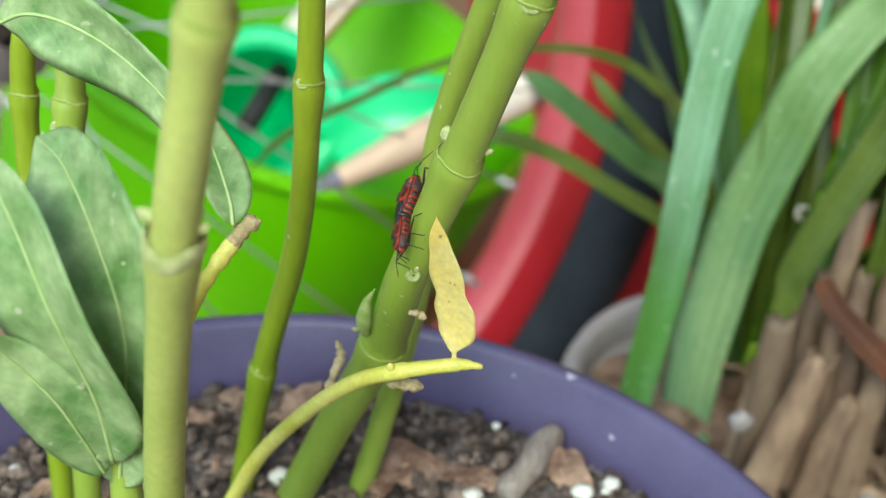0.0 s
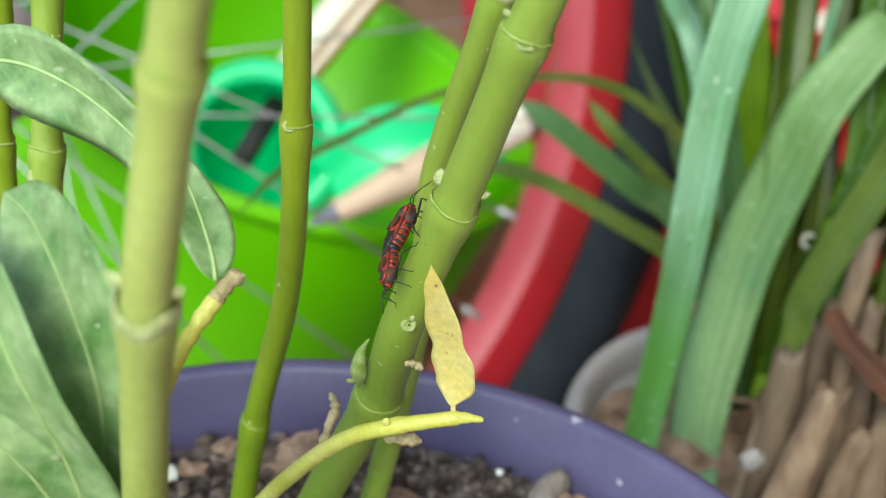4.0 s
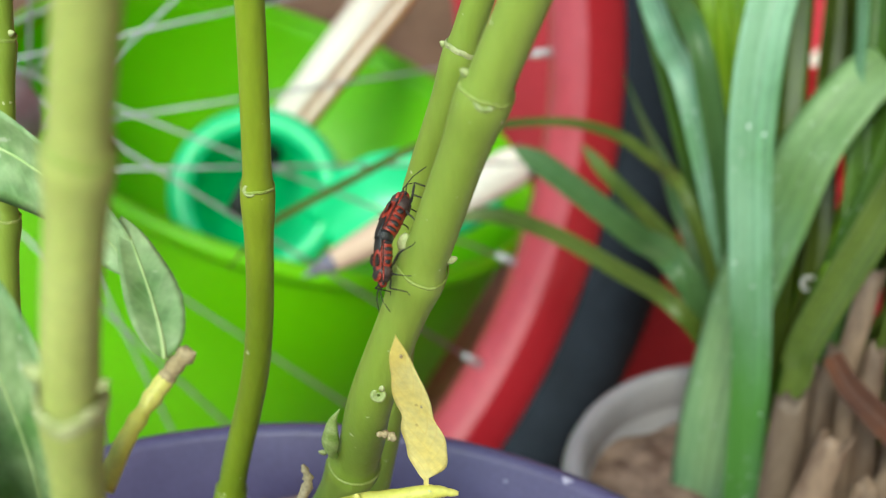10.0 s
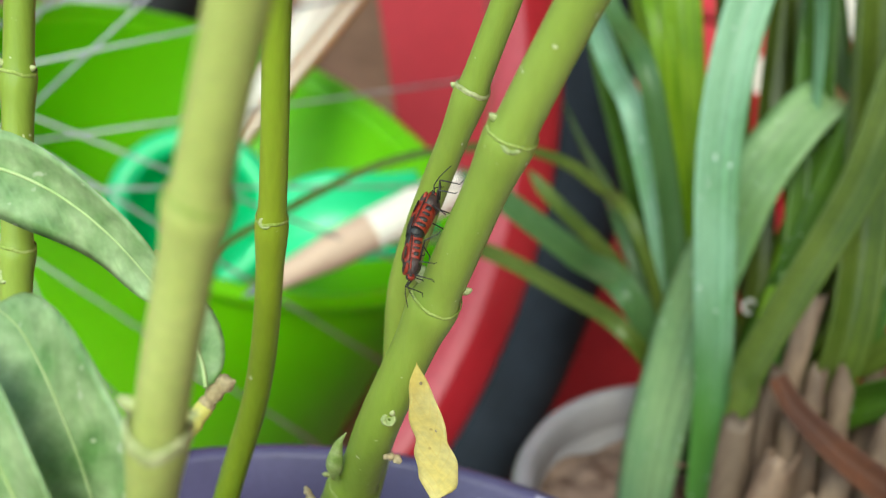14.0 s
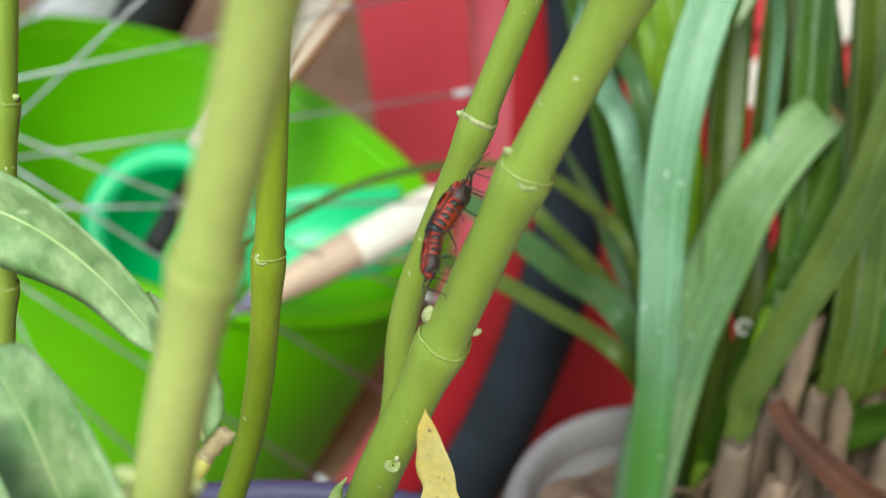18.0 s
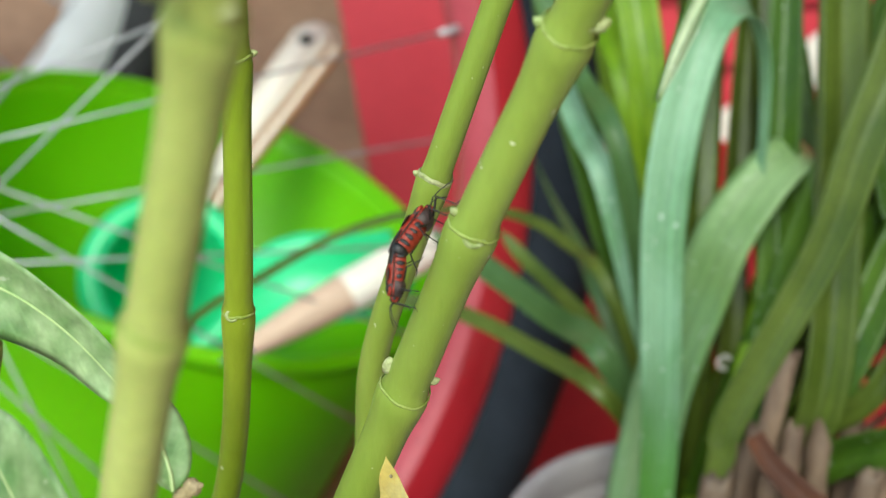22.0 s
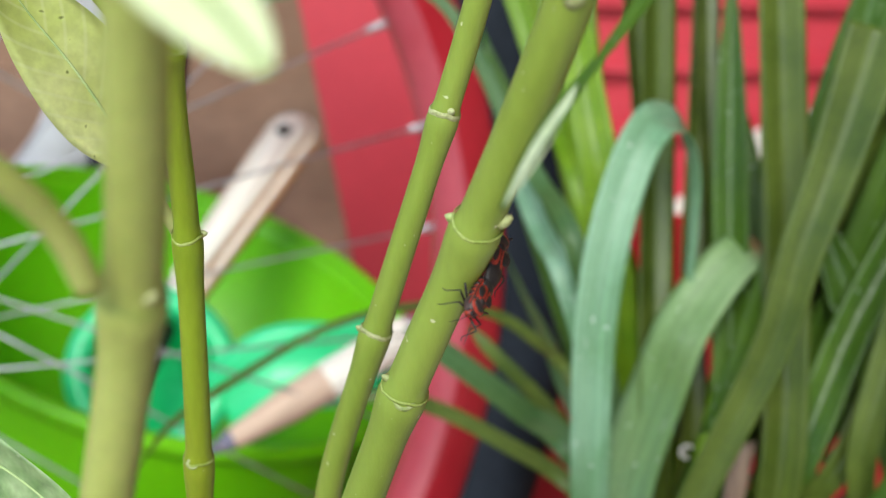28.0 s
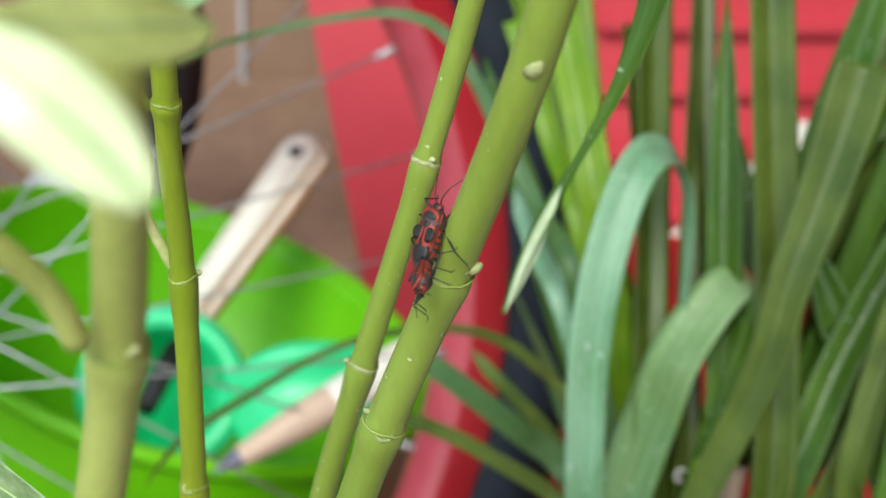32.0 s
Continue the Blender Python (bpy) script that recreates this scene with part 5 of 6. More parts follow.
sheath([(0.1160, 0.3400, 0.3551), (0.1156, 0.3420, 0.3691), (0.1159, 0.3440, 0.3805)], 0.0032, 13)
sheath([(0.1030, 0.3300, 0.3209), (0.1042, 0.3330, 0.3350), (0.1053, 0.3360, 0.3465)], 0.0032, 14)
sheath([(0.1144, 0.3080, 0.3433), (0.1153, 0.3100, 0.3550), (0.1149, 0.3120, 0.3662)], 0.0032, 15)
blade([(0.1115, 0.3180, 0.4039), (0.1161, 0.3120, 0.3982), (0.1216, 0.3050, 0.3950), (0.1295, 0.2980, 0.3909), (0.1422, 0.2920, 0.3844)], 0.0098, (-0.2, -0.8, 0.5), M_RUST, "rust-brown withered strap leaf", 0.5, lambda s: 0.55 + 0.45 * s, rooted=False)
dry_rnd = random.Random(23)
for k in range(46):
    a = CROWN + Vector((dry_rnd.uniform(0.0, 0.05), dry_rnd.uniform(-0.035, 0.03), -0.002))
    lean = Vector((dry_rnd.uniform(-0.01, 0.07), dry_rnd.uniform(-0.02, 0.02), dry_rnd.uniform(0.012, 0.045)))
    bow = Vector((dry_rnd.uniform(-0.01, 0.02), dry_rnd.uniform(-0.015, 0.005), dry_rnd.uniform(-0.012, 0.01)))
    part("dry_strip", ribbon([a, a + lean * 0.5 + bow * 0.3, a + lean + bow, a + lean * 1.2 + bow * 2.4], dry_rnd.uniform(0.0025, 0.0065), (dry_rnd.uniform(-0.7, 0.7), -0.8, 0.3), CROWN, dry_rnd.uniform(0.4, 1.1), 0.0004, 5,
         lambda s: max(0.06, 1.1 - 0.9 * s ** 1.6), 0.12, k, 5, dry_rnd.uniform(-1.6, 1.6)), M_DRY, plant, "thin dry brown leaf strip")
part("curled_tip", blob((0.003, 0.0018, 0.0039), Vector((0.0831, 0.2642, 0.3946)) - CROWN, 2.7, 0.6), M_GREYPOT, plant, "small white curled leaf tip")
bm = lathe([(0.0022 + 0.0006 * math.cos(a), 0.0006 * math.sin(a)) for a in [k * math.tau / 8 for k in range(9)]], 20)
bm.transform(tilted(Vector((0.1215, 0.3850, 0.3830)) - CROWN, (-0.1, -0.9, 0.3)))
part("tie_ring", bm, M_PERLITE, plant, "tiny white ring among the leaves")


# ---- insects ----
def insect(name, label, L, wide):
    """Tail at the origin, head along +y, back up +z."""
    t = thing(name, (0, 0, 0), label, "insect", "mating pair of insects")
    w = wide * L
    # belly and back: an oval body, flattened, running a little past the joined tails
    prof = [(-0.10, 0.50), (-0.05, 0.70), (0.06, 0.88), (0.20, 0.98), (0.38, 1.0), (0.54, 0.95), (0.64, 0.86)]
    c = spline([(0, s * L, 0.0, r) for s, r in prof], 8)
    body = part("abdomen", tube([q[:3] for q in c], [q[3] * w * 0.42 * (1 + 0.03 * math.cos(q[1] / L * math.tau * 10)) for q in c], sides=24, flat=1.15), M_BUG_RED, t, "red segmented abdomen")
    c = spline([(0, s * L, 0.0, r) for s, r in [(0.56, 0.84), (0.64, 0.98), (0.74, 0.92), (0.82, 0.70), (0.87, 0.48)]], 5)
    part("thorax", tube([q[:3] for q in c], [q[3] * w * 0.475 for q in c], sides=24, flat=1.1), M_BUG_GREY, t, "dark brownish grey thorax")
    head = part("head", blob((0.24 * w, 0.075 * L, 0.22 * w), (0, 0.90 * L, 0.02 * w), 1, 0.08, 3), M_BUG_RED, t, "small red head")
    part("snout", tube([(0, 0.965 * L, -0.02 * L), (0, 0.93 * L, -0.075 * L), (0, 0.82 * L, -0.11 * L), (0, 0.66 * L, -0.125 * L)], [0.018 * L, 0.013 * L, 0.009 * L, 0.005 * L], sides=6), M_BUG_BLACK, t)
    part("face_mark", blob((0.15 * w, 0.06 * L, 0.10 * w), (0, 0.915 * L, 0.16 * w), 4, 0.2), M_BUG_BLACK, head, "black mark")
    # neck shield, red with a dark middle
    shield = part("neck_shield", blob((0.49 * w, 0.120 * L, 0.13 * w), (0, 0.745 * L, 0.30 * w), 2, 0.06, 3), M_BUG_RED, t, "red neck shield")
    part("shield_mark", blob((0.43 * w, 0.105 * L, 0.13 * w), (0, 0.735 * L, 0.335 * w), 5, 0.15, 3), M_BUG_BLACK, shield, "black middle of the neck shield")
    part("back_triangle", blob((0.20 * w, 0.070 * L, 0.075 * w), (0, 0.60 * L, 0.43 * w), 6, 0.2, 2), M_BUG_BLACK, t, "black triangle between the wings")
    # the black skins of the folded wings overlap over the tail
    part("wing_skin", ribbon([(0, 0.38 * L, 0.46 * w), (0, 0.22 * L, 0.475 * w), (0, 0.06 * L, 0.43 * w), (0, -0.10 * L, 0.33 * w)], 0.92 * w, (0, 0, 1), fold=-0.34, thick=0.00008, profile=lambda u: max(0.16, math.sin(math.pi * (0.10 + 0.80 * u)) ** 0.7), crease=1.8), M_BUG_BLACK, t, "black overlapping wing skin")
    for s in (-1, 1):
        part("eye", blob((0.034 * L, 0.032 * L, 0.034 * L), (s * 0.225 * w, 0.90 * L, 0.06 * w), 2, 0.0), M_BUG_BLACK, head)
        wc = part("wing_cover", ribbon([(s * 0.24 * w, 0.66 * L, 0.40 * w), (s * 0.27 * w, 0.52 * L, 0.435 * w), (s * 0.27 * w, 0.36 * L, 0.435 * w), (s * 0.30 * w, 0.20 * L, 0.385 * w)], 0.50 * w, (s * 0.5, 0, 0.86), fold=-0.25, thick=0.00008, profile=lambda u: max(0.25, math.sin(math.pi * (0.22 + 0.62 * u)))), M_BUG_RED, t, "red folded wing cover")
        part("wing_patch", blob((0.30 * w, 0.125 * L, 0.038 * w), (s * 0.27 * w, 0.45 * L, 0.455 * w), 3 + s, 0.35, 2), M_BUG_BLACK, wc, "black patch")
        part("wing_edge", tube(spline([(s * 0.46 * w, 0.64 * L, 0.24 * w), (s * 0.505 * w, 0.45 * L, 0.23 * w), (s * 0.47 * w, 0.2 * L, 0.22 * w), (s * 0.36 * w, 0.02 * L, 0.2 * w)], 4), [0.028 * w] * 13, sides=6), M_BUG_WING, wc, "dark wing edge")
        for k, y in enumerate((0.10, 0.225, 0.35, 0.475)):
            part("side_mark", blob((0.05 * w, (0.034 + 0.012 * (k % 2)) * L, (0.25 - 0.03 * k) * w), (s * 0.455 * w, y * L, -0.06 * w), 7 + s + k, 0.35), M_BUG_BLACK, body, "black side mark")
        part("side_band", blob((0.05 * w, 0.14 * L, 0.045 * w), (s * 0.46 * w, 0.70 * L, 0.16 * w), 9 + s, 0.2), M_BUG_RED, t, "red edge of the thorax")
        for k, (y, fy, reach) in enumerate(((0.79, 1.04, 0.58), (0.69, 0.74, 0.72), (0.58, 0.16, 0.90))):
            a = Vector((s * 0.30 * w, y * L, -0.30 * w))
            b = Vector((s * (0.25 * w + reach * 0.46 * L), (y * 0.5 + fy * 0.5) * L + 0.07 * L * (1 - k), 0.00 * L - 0.05 * L * k))
            e = Vector((s * (0.12 * w + reach * 0.62 * L), fy * L, -0.34 * L))
            f = e + Vector((s * 0.07 * L, 0.07 * L * (1 - k), -0.03 * L))
            part("leg", tube([a, a.lerp(b, 0.35), a.lerp(b, 0.8), b, b.lerp(e, 0.12), b.lerp(e, 0.6), e, e.lerp(f, 0.5), f],
                             [0.017 * L, 0.022 * L, 0.021 * L, 0.015 * L, 0.015 * L, 0.011 * L, 0.011 * L, 0.010 * L, 0.005 * L], sides=7), M_BUG_BLACK, t)
        part("antenna", tube([(s * 0.1 * w, 0.96 * L, 0.02 * L), (s * 0.19 * w, 1.06 * L, 0.07 * L), (s * 0.21 * w, 1.08 * L, 0.075 * L), (s * 0.36 * w, 1.22 * L, 0.05 * L), (s * 0.37 * w, 1.24 * L, 0.045 * L), (s * 0.56 * w, 1.35 * L, -0.01 * L), (s * 0.72 * w, 1.44 * L, -0.06 * L)],
                             [0.010 * L, 0.0115 * L, 0.009 * L, 0.0105 * L, 0.008 * L, 0.0105 * L, 0.006 * L], sides=6), M_BUG_BLACK, t)
    part("tail_band", tube([(0, -0.125 * L, 0), (0, -0.08 * L, 0), (0, -0.02 * L, 0), (0, 0.035 * L, 0)], [0.16 * w, 0.30 * w, 0.37 * w, 0.385 * w], sides=20, flat=1.15), M_BUG_BLACK, t, "black tail end")
    return t


upper_insect = insect("red_insect", "red and black insect climbing head up on the stem", 0.0080, 0.41)
lower_insect = insect("red_insect", "smaller red and black insect hanging head down, joined at the tail", 0.0067, 0.40)

# ---- the loose drooping leaf ----
TWIST_AT = Vector((0.0450, 0.1473, 0.6372))
swing = thing("drooping_leaf", TWIST_AT, "long drooping grey-green leaf with a pale dry tip, swaying", "leaf")
SL = 0.0550
part("blade", ribbon([(0, 0, 0), (0.0012, 0, -0.2 * SL), (0.0016, 0, -0.45 * SL), (0.0004, 0, -0.7 * SL), (0, 0, -0.86 * SL), (0, 0, -SL)], 0.0058, (-0.45, -0.9, 0.1), fold=0.45, thick=0.0003, profile=droopy, wave=0.03, cols=8, twist=0.5), M_STRAP, swing)
part("leaf_tip", ribbon([(0, -0.0003, -0.72 * SL), (0, -0.0003, -0.86 * SL), (0, -0.0003, -1.0 * SL)], 0.0014, (-0.2, -0.97, 0.1), fold=0.25, thick=0.0003, profile=lambda s: max(0.03, math.sin(math.pi * s) ** 0.8)), M_TIP, swing, "pale dry tip")


# ---- movement ----
def along(tail, head, back):
    """The pose of an insect from its tail, the way to its head, and its back's direction."""
    y = (Vector(head) - Vector(tail)).normalized()
    z = Vector(back)
    z = (z - y * z.dot(y)).normalized()
    return Matrix.Translation(Vector(tail) * U) @ Matrix((y.cross(z), y, z)).transposed().to_4x4()


def hanging(tip):
    """The pose of the drooping leaf with its tip towards a place."""
    q = Vector((0, 0, -1)).rotation_difference(Vector(tip) - TWIST_AT)
    return Matrix.Translation(TWIST_AT * U) @ q.to_matrix().to_4x4()


def leaning(shift, degrees):
    """The bent strap leaf, pushed sideways and tilted about its middle by the wind."""
    p = Vector((-0.024, -0.005, 0.085))
    return Matrix.Translation((p + Vector((shift, 0, 0))) * U) @ Matrix.Rotation(math.radians(degrees), 4, "Y") @ Matrix.Translation(-p * U)


def motions():
    walk(upper_insect, [(t, along(a, b, c)) for t, a, b, c in (
        (0, (-0.0042, 0.1655, 0.5177), (-0.0026, 0.1724, 0.5210), (-0.9053, -0.3818, 0.1859)),
        (1, (-0.0041, 0.1660, 0.5184), (-0.0025, 0.1732, 0.5211), (-0.9059, -0.3817, 0.1835)),
        (2, (-0.0043, 0.1651, 0.5184), (-0.0023, 0.1713, 0.5226), (-0.9034, -0.3859, 0.1868)),
        (3, (-0.0053, 0.1651, 0.5186), (-0.0029, 0.1715, 0.5224), (-0.9021, -0.3870, 0.1911)),
        (5.5, (-0.0043, 0.1643, 0.5250), (-0.0016, 0.1708, 0.5283), (-0.9003, -0.3850, 0.2030)),
        (6, (-0.0043, 0.1642, 0.5251), (-0.0017, 0.1709, 0.5282), (-0.8981, -0.3876, 0.2079)),
        (7, (-0.0045, 0.1635, 0.5270), (-0.0023, 0.1700, 0.5306), (-0.9009, -0.3834, 0.2033)),
        (8, (-0.0038, 0.1631, 0.5286), (-0.0013, 0.1695, 0.5322), (-0.8990, -0.3859, 0.2072)),
        (9, (-0.0031, 0.1639, 0.5309), (0.0003, 0.1696, 0.5350), (-0.8544, -0.4543, 0.2522)),
        (10, (-0.0012, 0.1631, 0.5350), (0.0013, 0.1700, 0.5377), (-0.8997, -0.3865, 0.2028)),
        (11, (-0.0009, 0.1619, 0.5359), (0.0018, 0.1686, 0.5388), (-0.9390, -0.3097, 0.1492)),
        (12, (-0.0013, 0.1630, 0.5372), (0.0017, 0.1696, 0.5401), (-0.9486, -0.2884, 0.1303)),
        (13, (-0.0003, 0.1618, 0.5398), (0.0024, 0.1687, 0.5423), (-0.9427, -0.3070, 0.1306)),
        (14, (0.0001, 0.1616, 0.5416), (0.0027, 0.1686, 0.5440), (-0.9765, -0.2024, 0.0747)),
        (14.5, (-0.0009, 0.1621, 0.5397), (0.0025, 0.1687, 0.5422), (-0.9919, -0.1249, 0.0251)),
        (16.5, (-0.0002, 0.1597, 0.5491), (0.0033, 0.1655, 0.5530), (-0.9991, -0.0300, -0.0286)),
        (17, (0.0003, 0.1601, 0.5471), (0.0042, 0.1656, 0.5509), (-0.9992, -0.0306, -0.0267)),
        (18, (0.0011, 0.1596, 0.5491), (0.0051, 0.1648, 0.5533), (-0.9990, -0.0361, -0.0270)),
        (19, (0.0005, 0.1605, 0.5479), (0.0043, 0.1654, 0.5526), (-0.9990, -0.0394, -0.0207)),
        (20, (0.0013, 0.1601, 0.5513), (0.0052, 0.1650, 0.5558), (-0.9969, -0.0773, 0.0110)),
        (21, (0.0021, 0.1590, 0.5538), (0.0060, 0.1644, 0.5579), (-0.9941, -0.1048, 0.0266)),
        (22, (0.0020, 0.1589, 0.5549), (0.0063, 0.1644, 0.5583), (-0.9941, -0.1064, 0.0231)),
        (23, (0.0023, 0.1579, 0.5558), (0.0070, 0.1605, 0.5615), (-0.9942, -0.1048, 0.0225)),
        (24, (0.0021, 0.1584, 0.5557), (0.0063, 0.1630, 0.5604), (-0.9939, -0.1079, 0.0217)),
        (25, (0.0029, 0.1602, 0.5560), (0.0075, 0.1627, 0.5618), (-0.9996, 0.0112, -0.0275)),
        (25.5, (0.0048, 0.1606, 0.5572), (0.0093, 0.1629, 0.5632), (-0.9886, 0.1167, -0.0956)),
        (27.5, (0.0207, 0.1550, 0.5733), (0.0235, 0.1601, 0.5786), (0.7720, -0.5642, 0.2928)),
        (28, (0.0210, 0.1515, 0.5793), (0.0230, 0.1574, 0.5840), (0.6524, -0.6765, 0.3416)),
        (28.6, (0.0198, 0.1455, 0.5844), (0.0210, 0.1486, 0.5915), (0.1014, -0.8834, 0.4575)),
        (29, (0.0150, 0.1456, 0.5908), (0.0167, 0.1485, 0.5979), (-0.7311, -0.5926, 0.3380)),
        (29.7, (0.0110, 0.1513, 0.5921), (0.0126, 0.1545, 0.5991), (-0.7575, -0.5751, 0.3089)),
        (30, (0.0155, 0.1547, 0.5875), (0.0169, 0.1579, 0.5944), (-0.7700, -0.5648, 0.2967)),
        (30.5, (0.0128, 0.1486, 0.5909), (0.0148, 0.1517, 0.5977), (-0.7565, -0.5781, 0.3057)),
        (31, (0.0155, 0.1441, 0.5928), (0.0178, 0.1471, 0.5996), (-0.7320, -0.6028, 0.3174)),
        (32, (0.0157, 0.1459, 0.5916), (0.0178, 0.1489, 0.5985), (-0.7522, -0.5839, 0.3054)),
    )])
    walk(lower_insect, [(t, along(a, b, c)) for t, a, b, c in (
        (0, (-0.0042, 0.1655, 0.5177), (-0.0039, 0.1593, 0.5156), (-0.9053, -0.3818, 0.1859)),
        (1, (-0.0041, 0.1660, 0.5184), (-0.0046, 0.1599, 0.5159), (-0.9059, -0.3817, 0.1835)),
        (2, (-0.0043, 0.1651, 0.5184), (-0.0042, 0.1588, 0.5166), (-0.9034, -0.3859, 0.1868)),
        (3, (-0.0053, 0.1651, 0.5186), (-0.0052, 0.1589, 0.5164), (-0.9021, -0.3870, 0.1911)),
        (5.5, (-0.0043, 0.1643, 0.5250), (-0.0043, 0.1593, 0.5207), (-0.9003, -0.3850, 0.2030)),
        (6, (-0.0043, 0.1642, 0.5251), (-0.0042, 0.1600, 0.5200), (-0.8981, -0.3876, 0.2079)),
        (7, (-0.0045, 0.1635, 0.5270), (-0.0046, 0.1596, 0.5216), (-0.9009, -0.3834, 0.2033)),
        (8, (-0.0038, 0.1631, 0.5286), (-0.0034, 0.1592, 0.5232), (-0.8990, -0.3859, 0.2072)),
        (9, (-0.0031, 0.1639, 0.5309), (-0.0032, 0.1601, 0.5255), (-0.8544, -0.4543, 0.2522)),
        (10, (-0.0012, 0.1631, 0.5350), (-0.0011, 0.1593, 0.5296), (-0.8997, -0.3865, 0.2028)),
        (11, (-0.0009, 0.1619, 0.5359), (-0.0010, 0.1565, 0.5320), (-0.9390, -0.3097, 0.1492)),
        (12, (-0.0013, 0.1630, 0.5372), (-0.0014, 0.1588, 0.5321), (-0.9486, -0.2884, 0.1303)),
        (13, (-0.0003, 0.1618, 0.5398), (-0.0005, 0.1554, 0.5382), (-0.9427, -0.3070, 0.1306)),
        (14, (0.0001, 0.1616, 0.5416), (-0.0003, 0.1563, 0.5377), (-0.9765, -0.2024, 0.0747)),
        (14.5, (-0.0009, 0.1621, 0.5397), (-0.0011, 0.1568, 0.5358), (-0.9919, -0.1249, 0.0251)),
        (16.5, (-0.0002, 0.1597, 0.5491), (-0.0006, 0.1540, 0.5459), (-0.9991, -0.0300, -0.0286)),
        (17, (0.0003, 0.1601, 0.5471), (0.0000, 0.1544, 0.5438), (-0.9992, -0.0306, -0.0267)),
        (18, (0.0011, 0.1596, 0.5491), (0.0003, 0.1540, 0.5457), (-0.9990, -0.0361, -0.0270)),
        (19, (0.0005, 0.1605, 0.5479), (-0.0002, 0.1552, 0.5440), (-0.9990, -0.0394, -0.0207)),
        (20, (0.0013, 0.1601, 0.5513), (0.0009, 0.1548, 0.5473), (-0.9969, -0.0773, 0.0110)),
        (21, (0.0021, 0.1590, 0.5538), (0.0018, 0.1555, 0.5482), (-0.9941, -0.1048, 0.0266)),
        (22, (0.0020, 0.1589, 0.5549), (0.0016, 0.1554, 0.5493), (-0.9941, -0.1064, 0.0231)),
        (23, (0.0023, 0.1579, 0.5558), (0.0019, 0.1528, 0.5517), (-0.9942, -0.1048, 0.0225)),
        (24, (0.0021, 0.1584, 0.5557), (0.0014, 0.1539, 0.5510), (-0.9939, -0.1079, 0.0217)),
        (25, (0.0029, 0.1602, 0.5560), (0.0017, 0.1548, 0.5525), (-0.9996, 0.0112, -0.0275)),
        (25.5, (0.0048, 0.1606, 0.5572), (0.0029, 0.1551, 0.5540), (-0.9886, 0.1167, -0.0956)),
        (27.5, (0.0207, 0.1550, 0.5733), (0.0176, 0.1495, 0.5717), (0.7720, -0.5642, 0.2928)),
        (28, (0.0210, 0.1515, 0.5793), (0.0183, 0.1457, 0.5777), (0.6524, -0.6765, 0.3416)),
        (28.6, (0.0198, 0.1455, 0.5844), (0.0189, 0.1392, 0.5826), (0.1014, -0.8834, 0.4575)),
        (29, (0.0150, 0.1456, 0.5908), (0.0155, 0.1394, 0.5886), (-0.7311, -0.5926, 0.3380)),
        (29.7, (0.0110, 0.1513, 0.5921), (0.0110, 0.1450, 0.5903), (-0.7575, -0.5751, 0.3089)),
        (30, (0.0155, 0.1547, 0.5875), (0.0154, 0.1483, 0.5859), (-0.7700, -0.5648, 0.2967)),
        (30.5, (0.0128, 0.1486, 0.5909), (0.0126, 0.1421, 0.5896), (-0.7565, -0.5781, 0.3057)),
        (31, (0.0155, 0.1441, 0.5928), (0.0153, 0.1376, 0.5919), (-0.7320, -0.6028, 0.3174)),
        (32, (0.0157, 0.1459, 0.5916), (0.0153, 0.1393, 0.5909), (-0.7522, -0.5839, 0.3054)),
    )])
    walk(swing, [(t, hanging(p)) for t, p in (
        (0, (0.0294, 0.1297, 0.5812)),
        (13, (0.0040, 0.1233, 0.5832)),
        (17, (0.0211, 0.1284, 0.5810)),
        (17.5, (0.0108, 0.1246, 0.5778)),
        (18, (0.0250, 0.1332, 0.5870)),
        (19, (0.0324, 0.1284, 0.5826)),
        (19.5, (0.0309, 0.1258, 0.5811)),
        (20, (0.0285, 0.1189, 0.5930)),
        (20.5, (0.0077, 0.1325, 0.5879)),
        (21, (0.0350, 0.1177, 0.5919)),
        (22, (0.0249, 0.1299, 0.5872)),
        (23, (0.0362, 0.1243, 0.5843)),
        (23.5, (0.0208, 0.1264, 0.5924)),
        (24, (0.0287, 0.1222, 0.5910)),
        (24.5, (0.0242, 0.1281, 0.5824)),
        (24.8, (0.0281, 0.1262, 0.5892)),
        (25, (0.0226, 0.1076, 0.6064)),
        (25.5, (0.0333, 0.1128, 0.5959)),
        (27.5, (0.0275, 0.1106, 0.6001)),
        (28, (0.0172, 0.1080, 0.6106)),
        (28.3, (0.0192, 0.1090, 0.6073)),
        (28.6, (0.0365, 0.1023, 0.6066)),
        (29, (0.0242, 0.1100, 0.6024)),
        (29.3, (0.0448, 0.1005, 0.6083)),
        (29.6, (0.0283, 0.1060, 0.6049)),
        (30, (0.0305, 0.1014, 0.6105)),
        (30.3, (0.0181, 0.1066, 0.6117)),
        (30.6, (0.0203, 0.1110, 0.6040)),
        (31, (0.0232, 0.1053, 0.6091)),
        (31.3, (0.0184, 0.1060, 0.6123)),
        (31.5, (0.0181, 0.1133, 0.6033)),
        (32, (0.0221, 0.1092, 0.6048)),
    )])
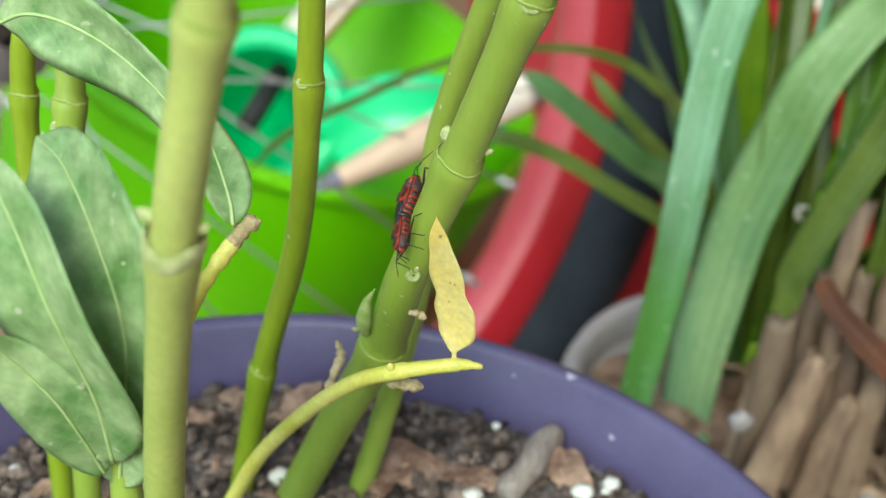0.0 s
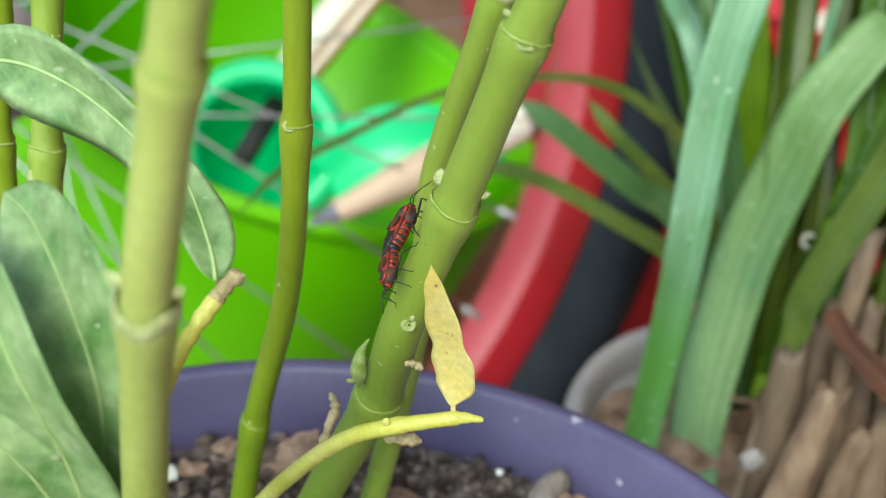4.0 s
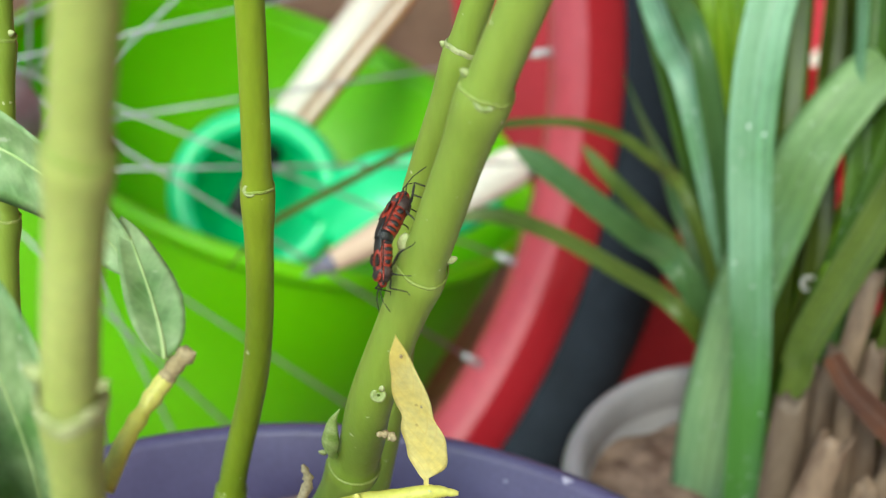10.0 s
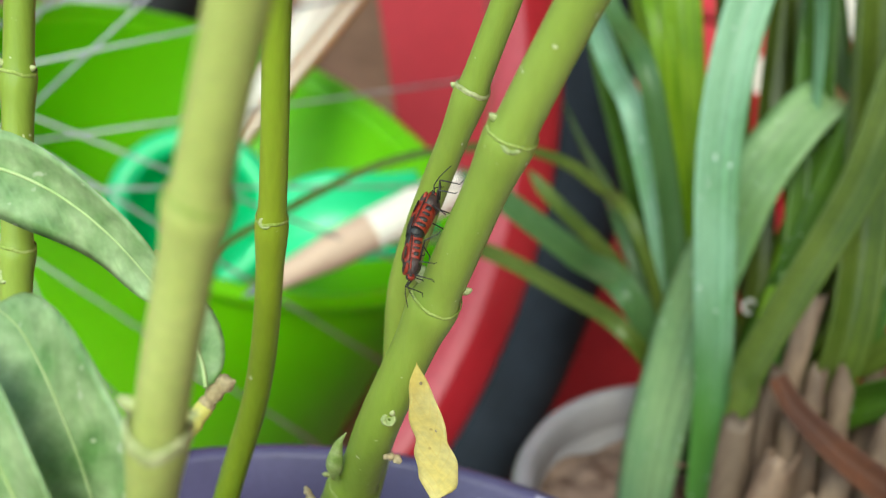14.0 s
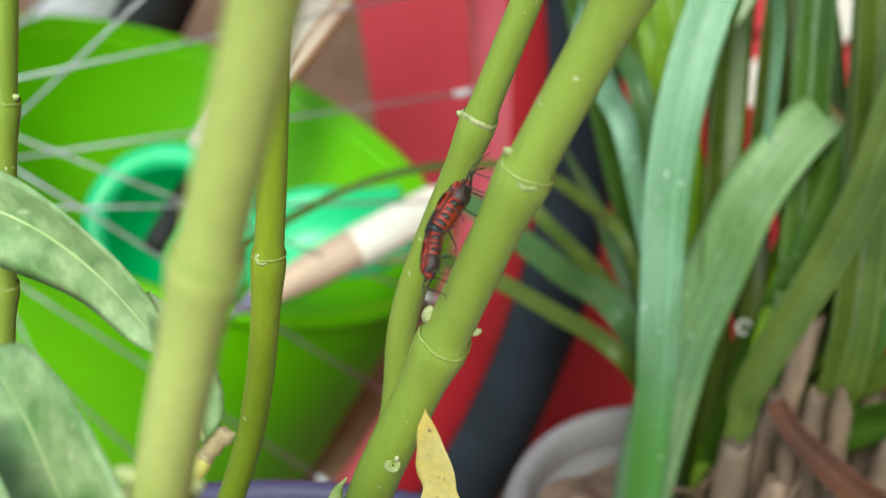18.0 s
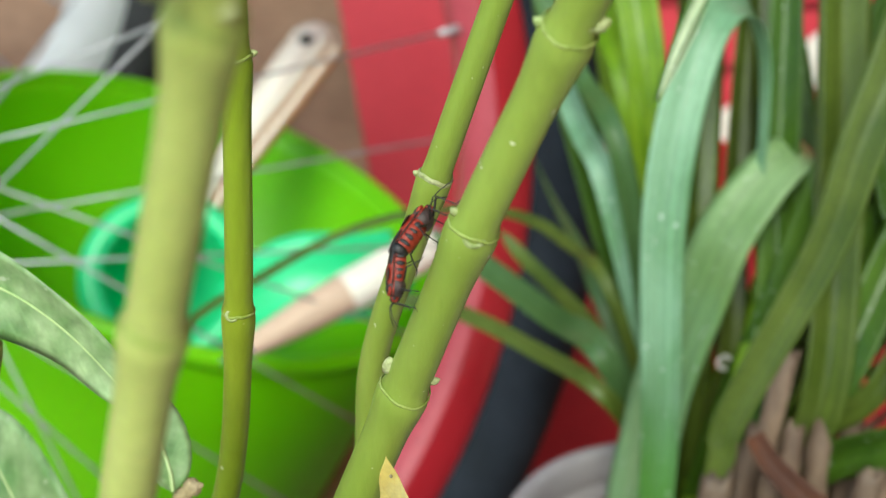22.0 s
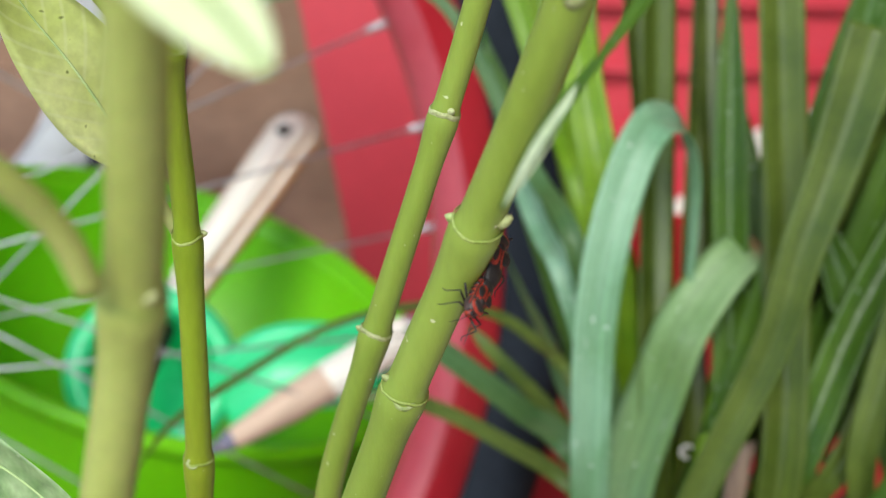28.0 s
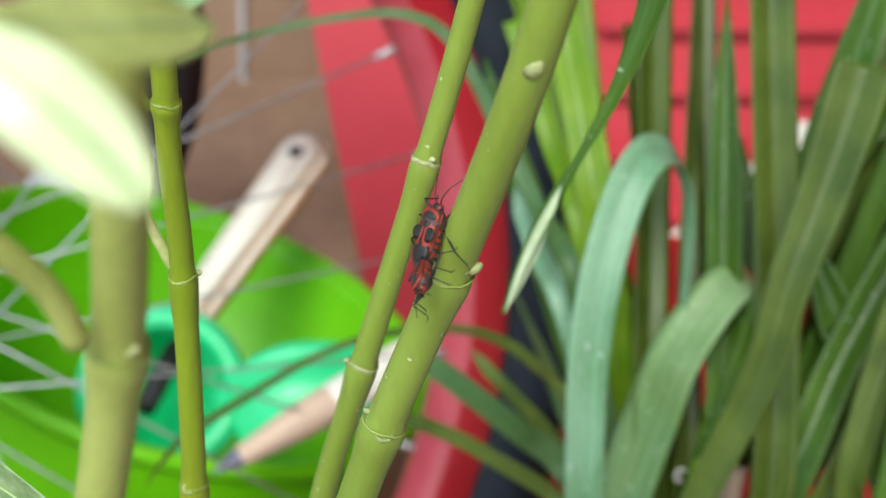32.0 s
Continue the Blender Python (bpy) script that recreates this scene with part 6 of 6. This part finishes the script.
    walk(bent_blade, [(t, leaning(a, b)) for t, a, b in (
        (0, -0.0046, 3.7),
        (8.8, -0.0045, 3.7),
        (9.4, -0.0061, 3.7),
        (9.6, 0.0221, -5.9),
        (10, 0.0162, -5.9),
        (10.5, 0.0135, -5.5),
        (11, 0.0114, -5.5),
        (11.5, 0.0112, -5.5),
        (12, 0.0175, -5.9),
        (12.3, 0.0157, -6.0),
        (12.6, 0.0424, -12.0),
        (13, 0.0073, -4.0),
        (13.5, 0.0196, -5.9),
        (14.5, 0.0209, -5.9),
        (16.5, 0.0070, -3.7),
        (17, 0.0073, -3.7),
        (17.5, 0.0012, -2.0),
        (18, 0.0050, -3.0),
        (18.5, 0.0151, -5.0),
        (19, 0.0114, -4.0),
        (20, 0.0116, -3.7),
        (21, 0.0128, -3.7),
        (22.5, 0.0116, -3.7),
        (24, 0.0130, -3.7),
        (25.5, 0.0121, -3.7),
        (28, 0.0014, 0.0),
        (32, 0.0014, 0.0),
    )])
    walk(pale, [(t, Matrix.Translation(Vector(p) * U)) for t, p in (
        (0, (-0.0390, 0.0855, 0.6154)),
        (25.5, (-0.0411, 0.0927, 0.6374)),
        (27.5, (-0.0209, 0.0777, 0.6377)),
        (27.8, (-0.0022, 0.0728, 0.6388)),
        (28, (-0.0058, 0.0726, 0.6412)),
        (28.3, (-0.0113, 0.0693, 0.6456)),
        (28.6, (-0.0183, 0.0645, 0.6468)),
        (29, (-0.0151, 0.0594, 0.6447)),
        (29.3, (-0.0188, 0.0587, 0.6450)),
        (29.6, (-0.0089, 0.0585, 0.6458)),
        (30, (-0.0124, 0.0564, 0.6449)),
        (30.3, (-0.0129, 0.0580, 0.6460)),
        (30.6, (-0.0078, 0.0584, 0.6454)),
        (31, (-0.0079, 0.0581, 0.6442)),
        (31.3, (-0.0078, 0.0579, 0.6454)),
        (32, (-0.0084, 0.0578, 0.6455)),
    )])


for ob in scene.objects:
    if ob.parent is None and ob.type in ("MESH", "EMPTY"):
        ob.location = ob.location * U
motions()
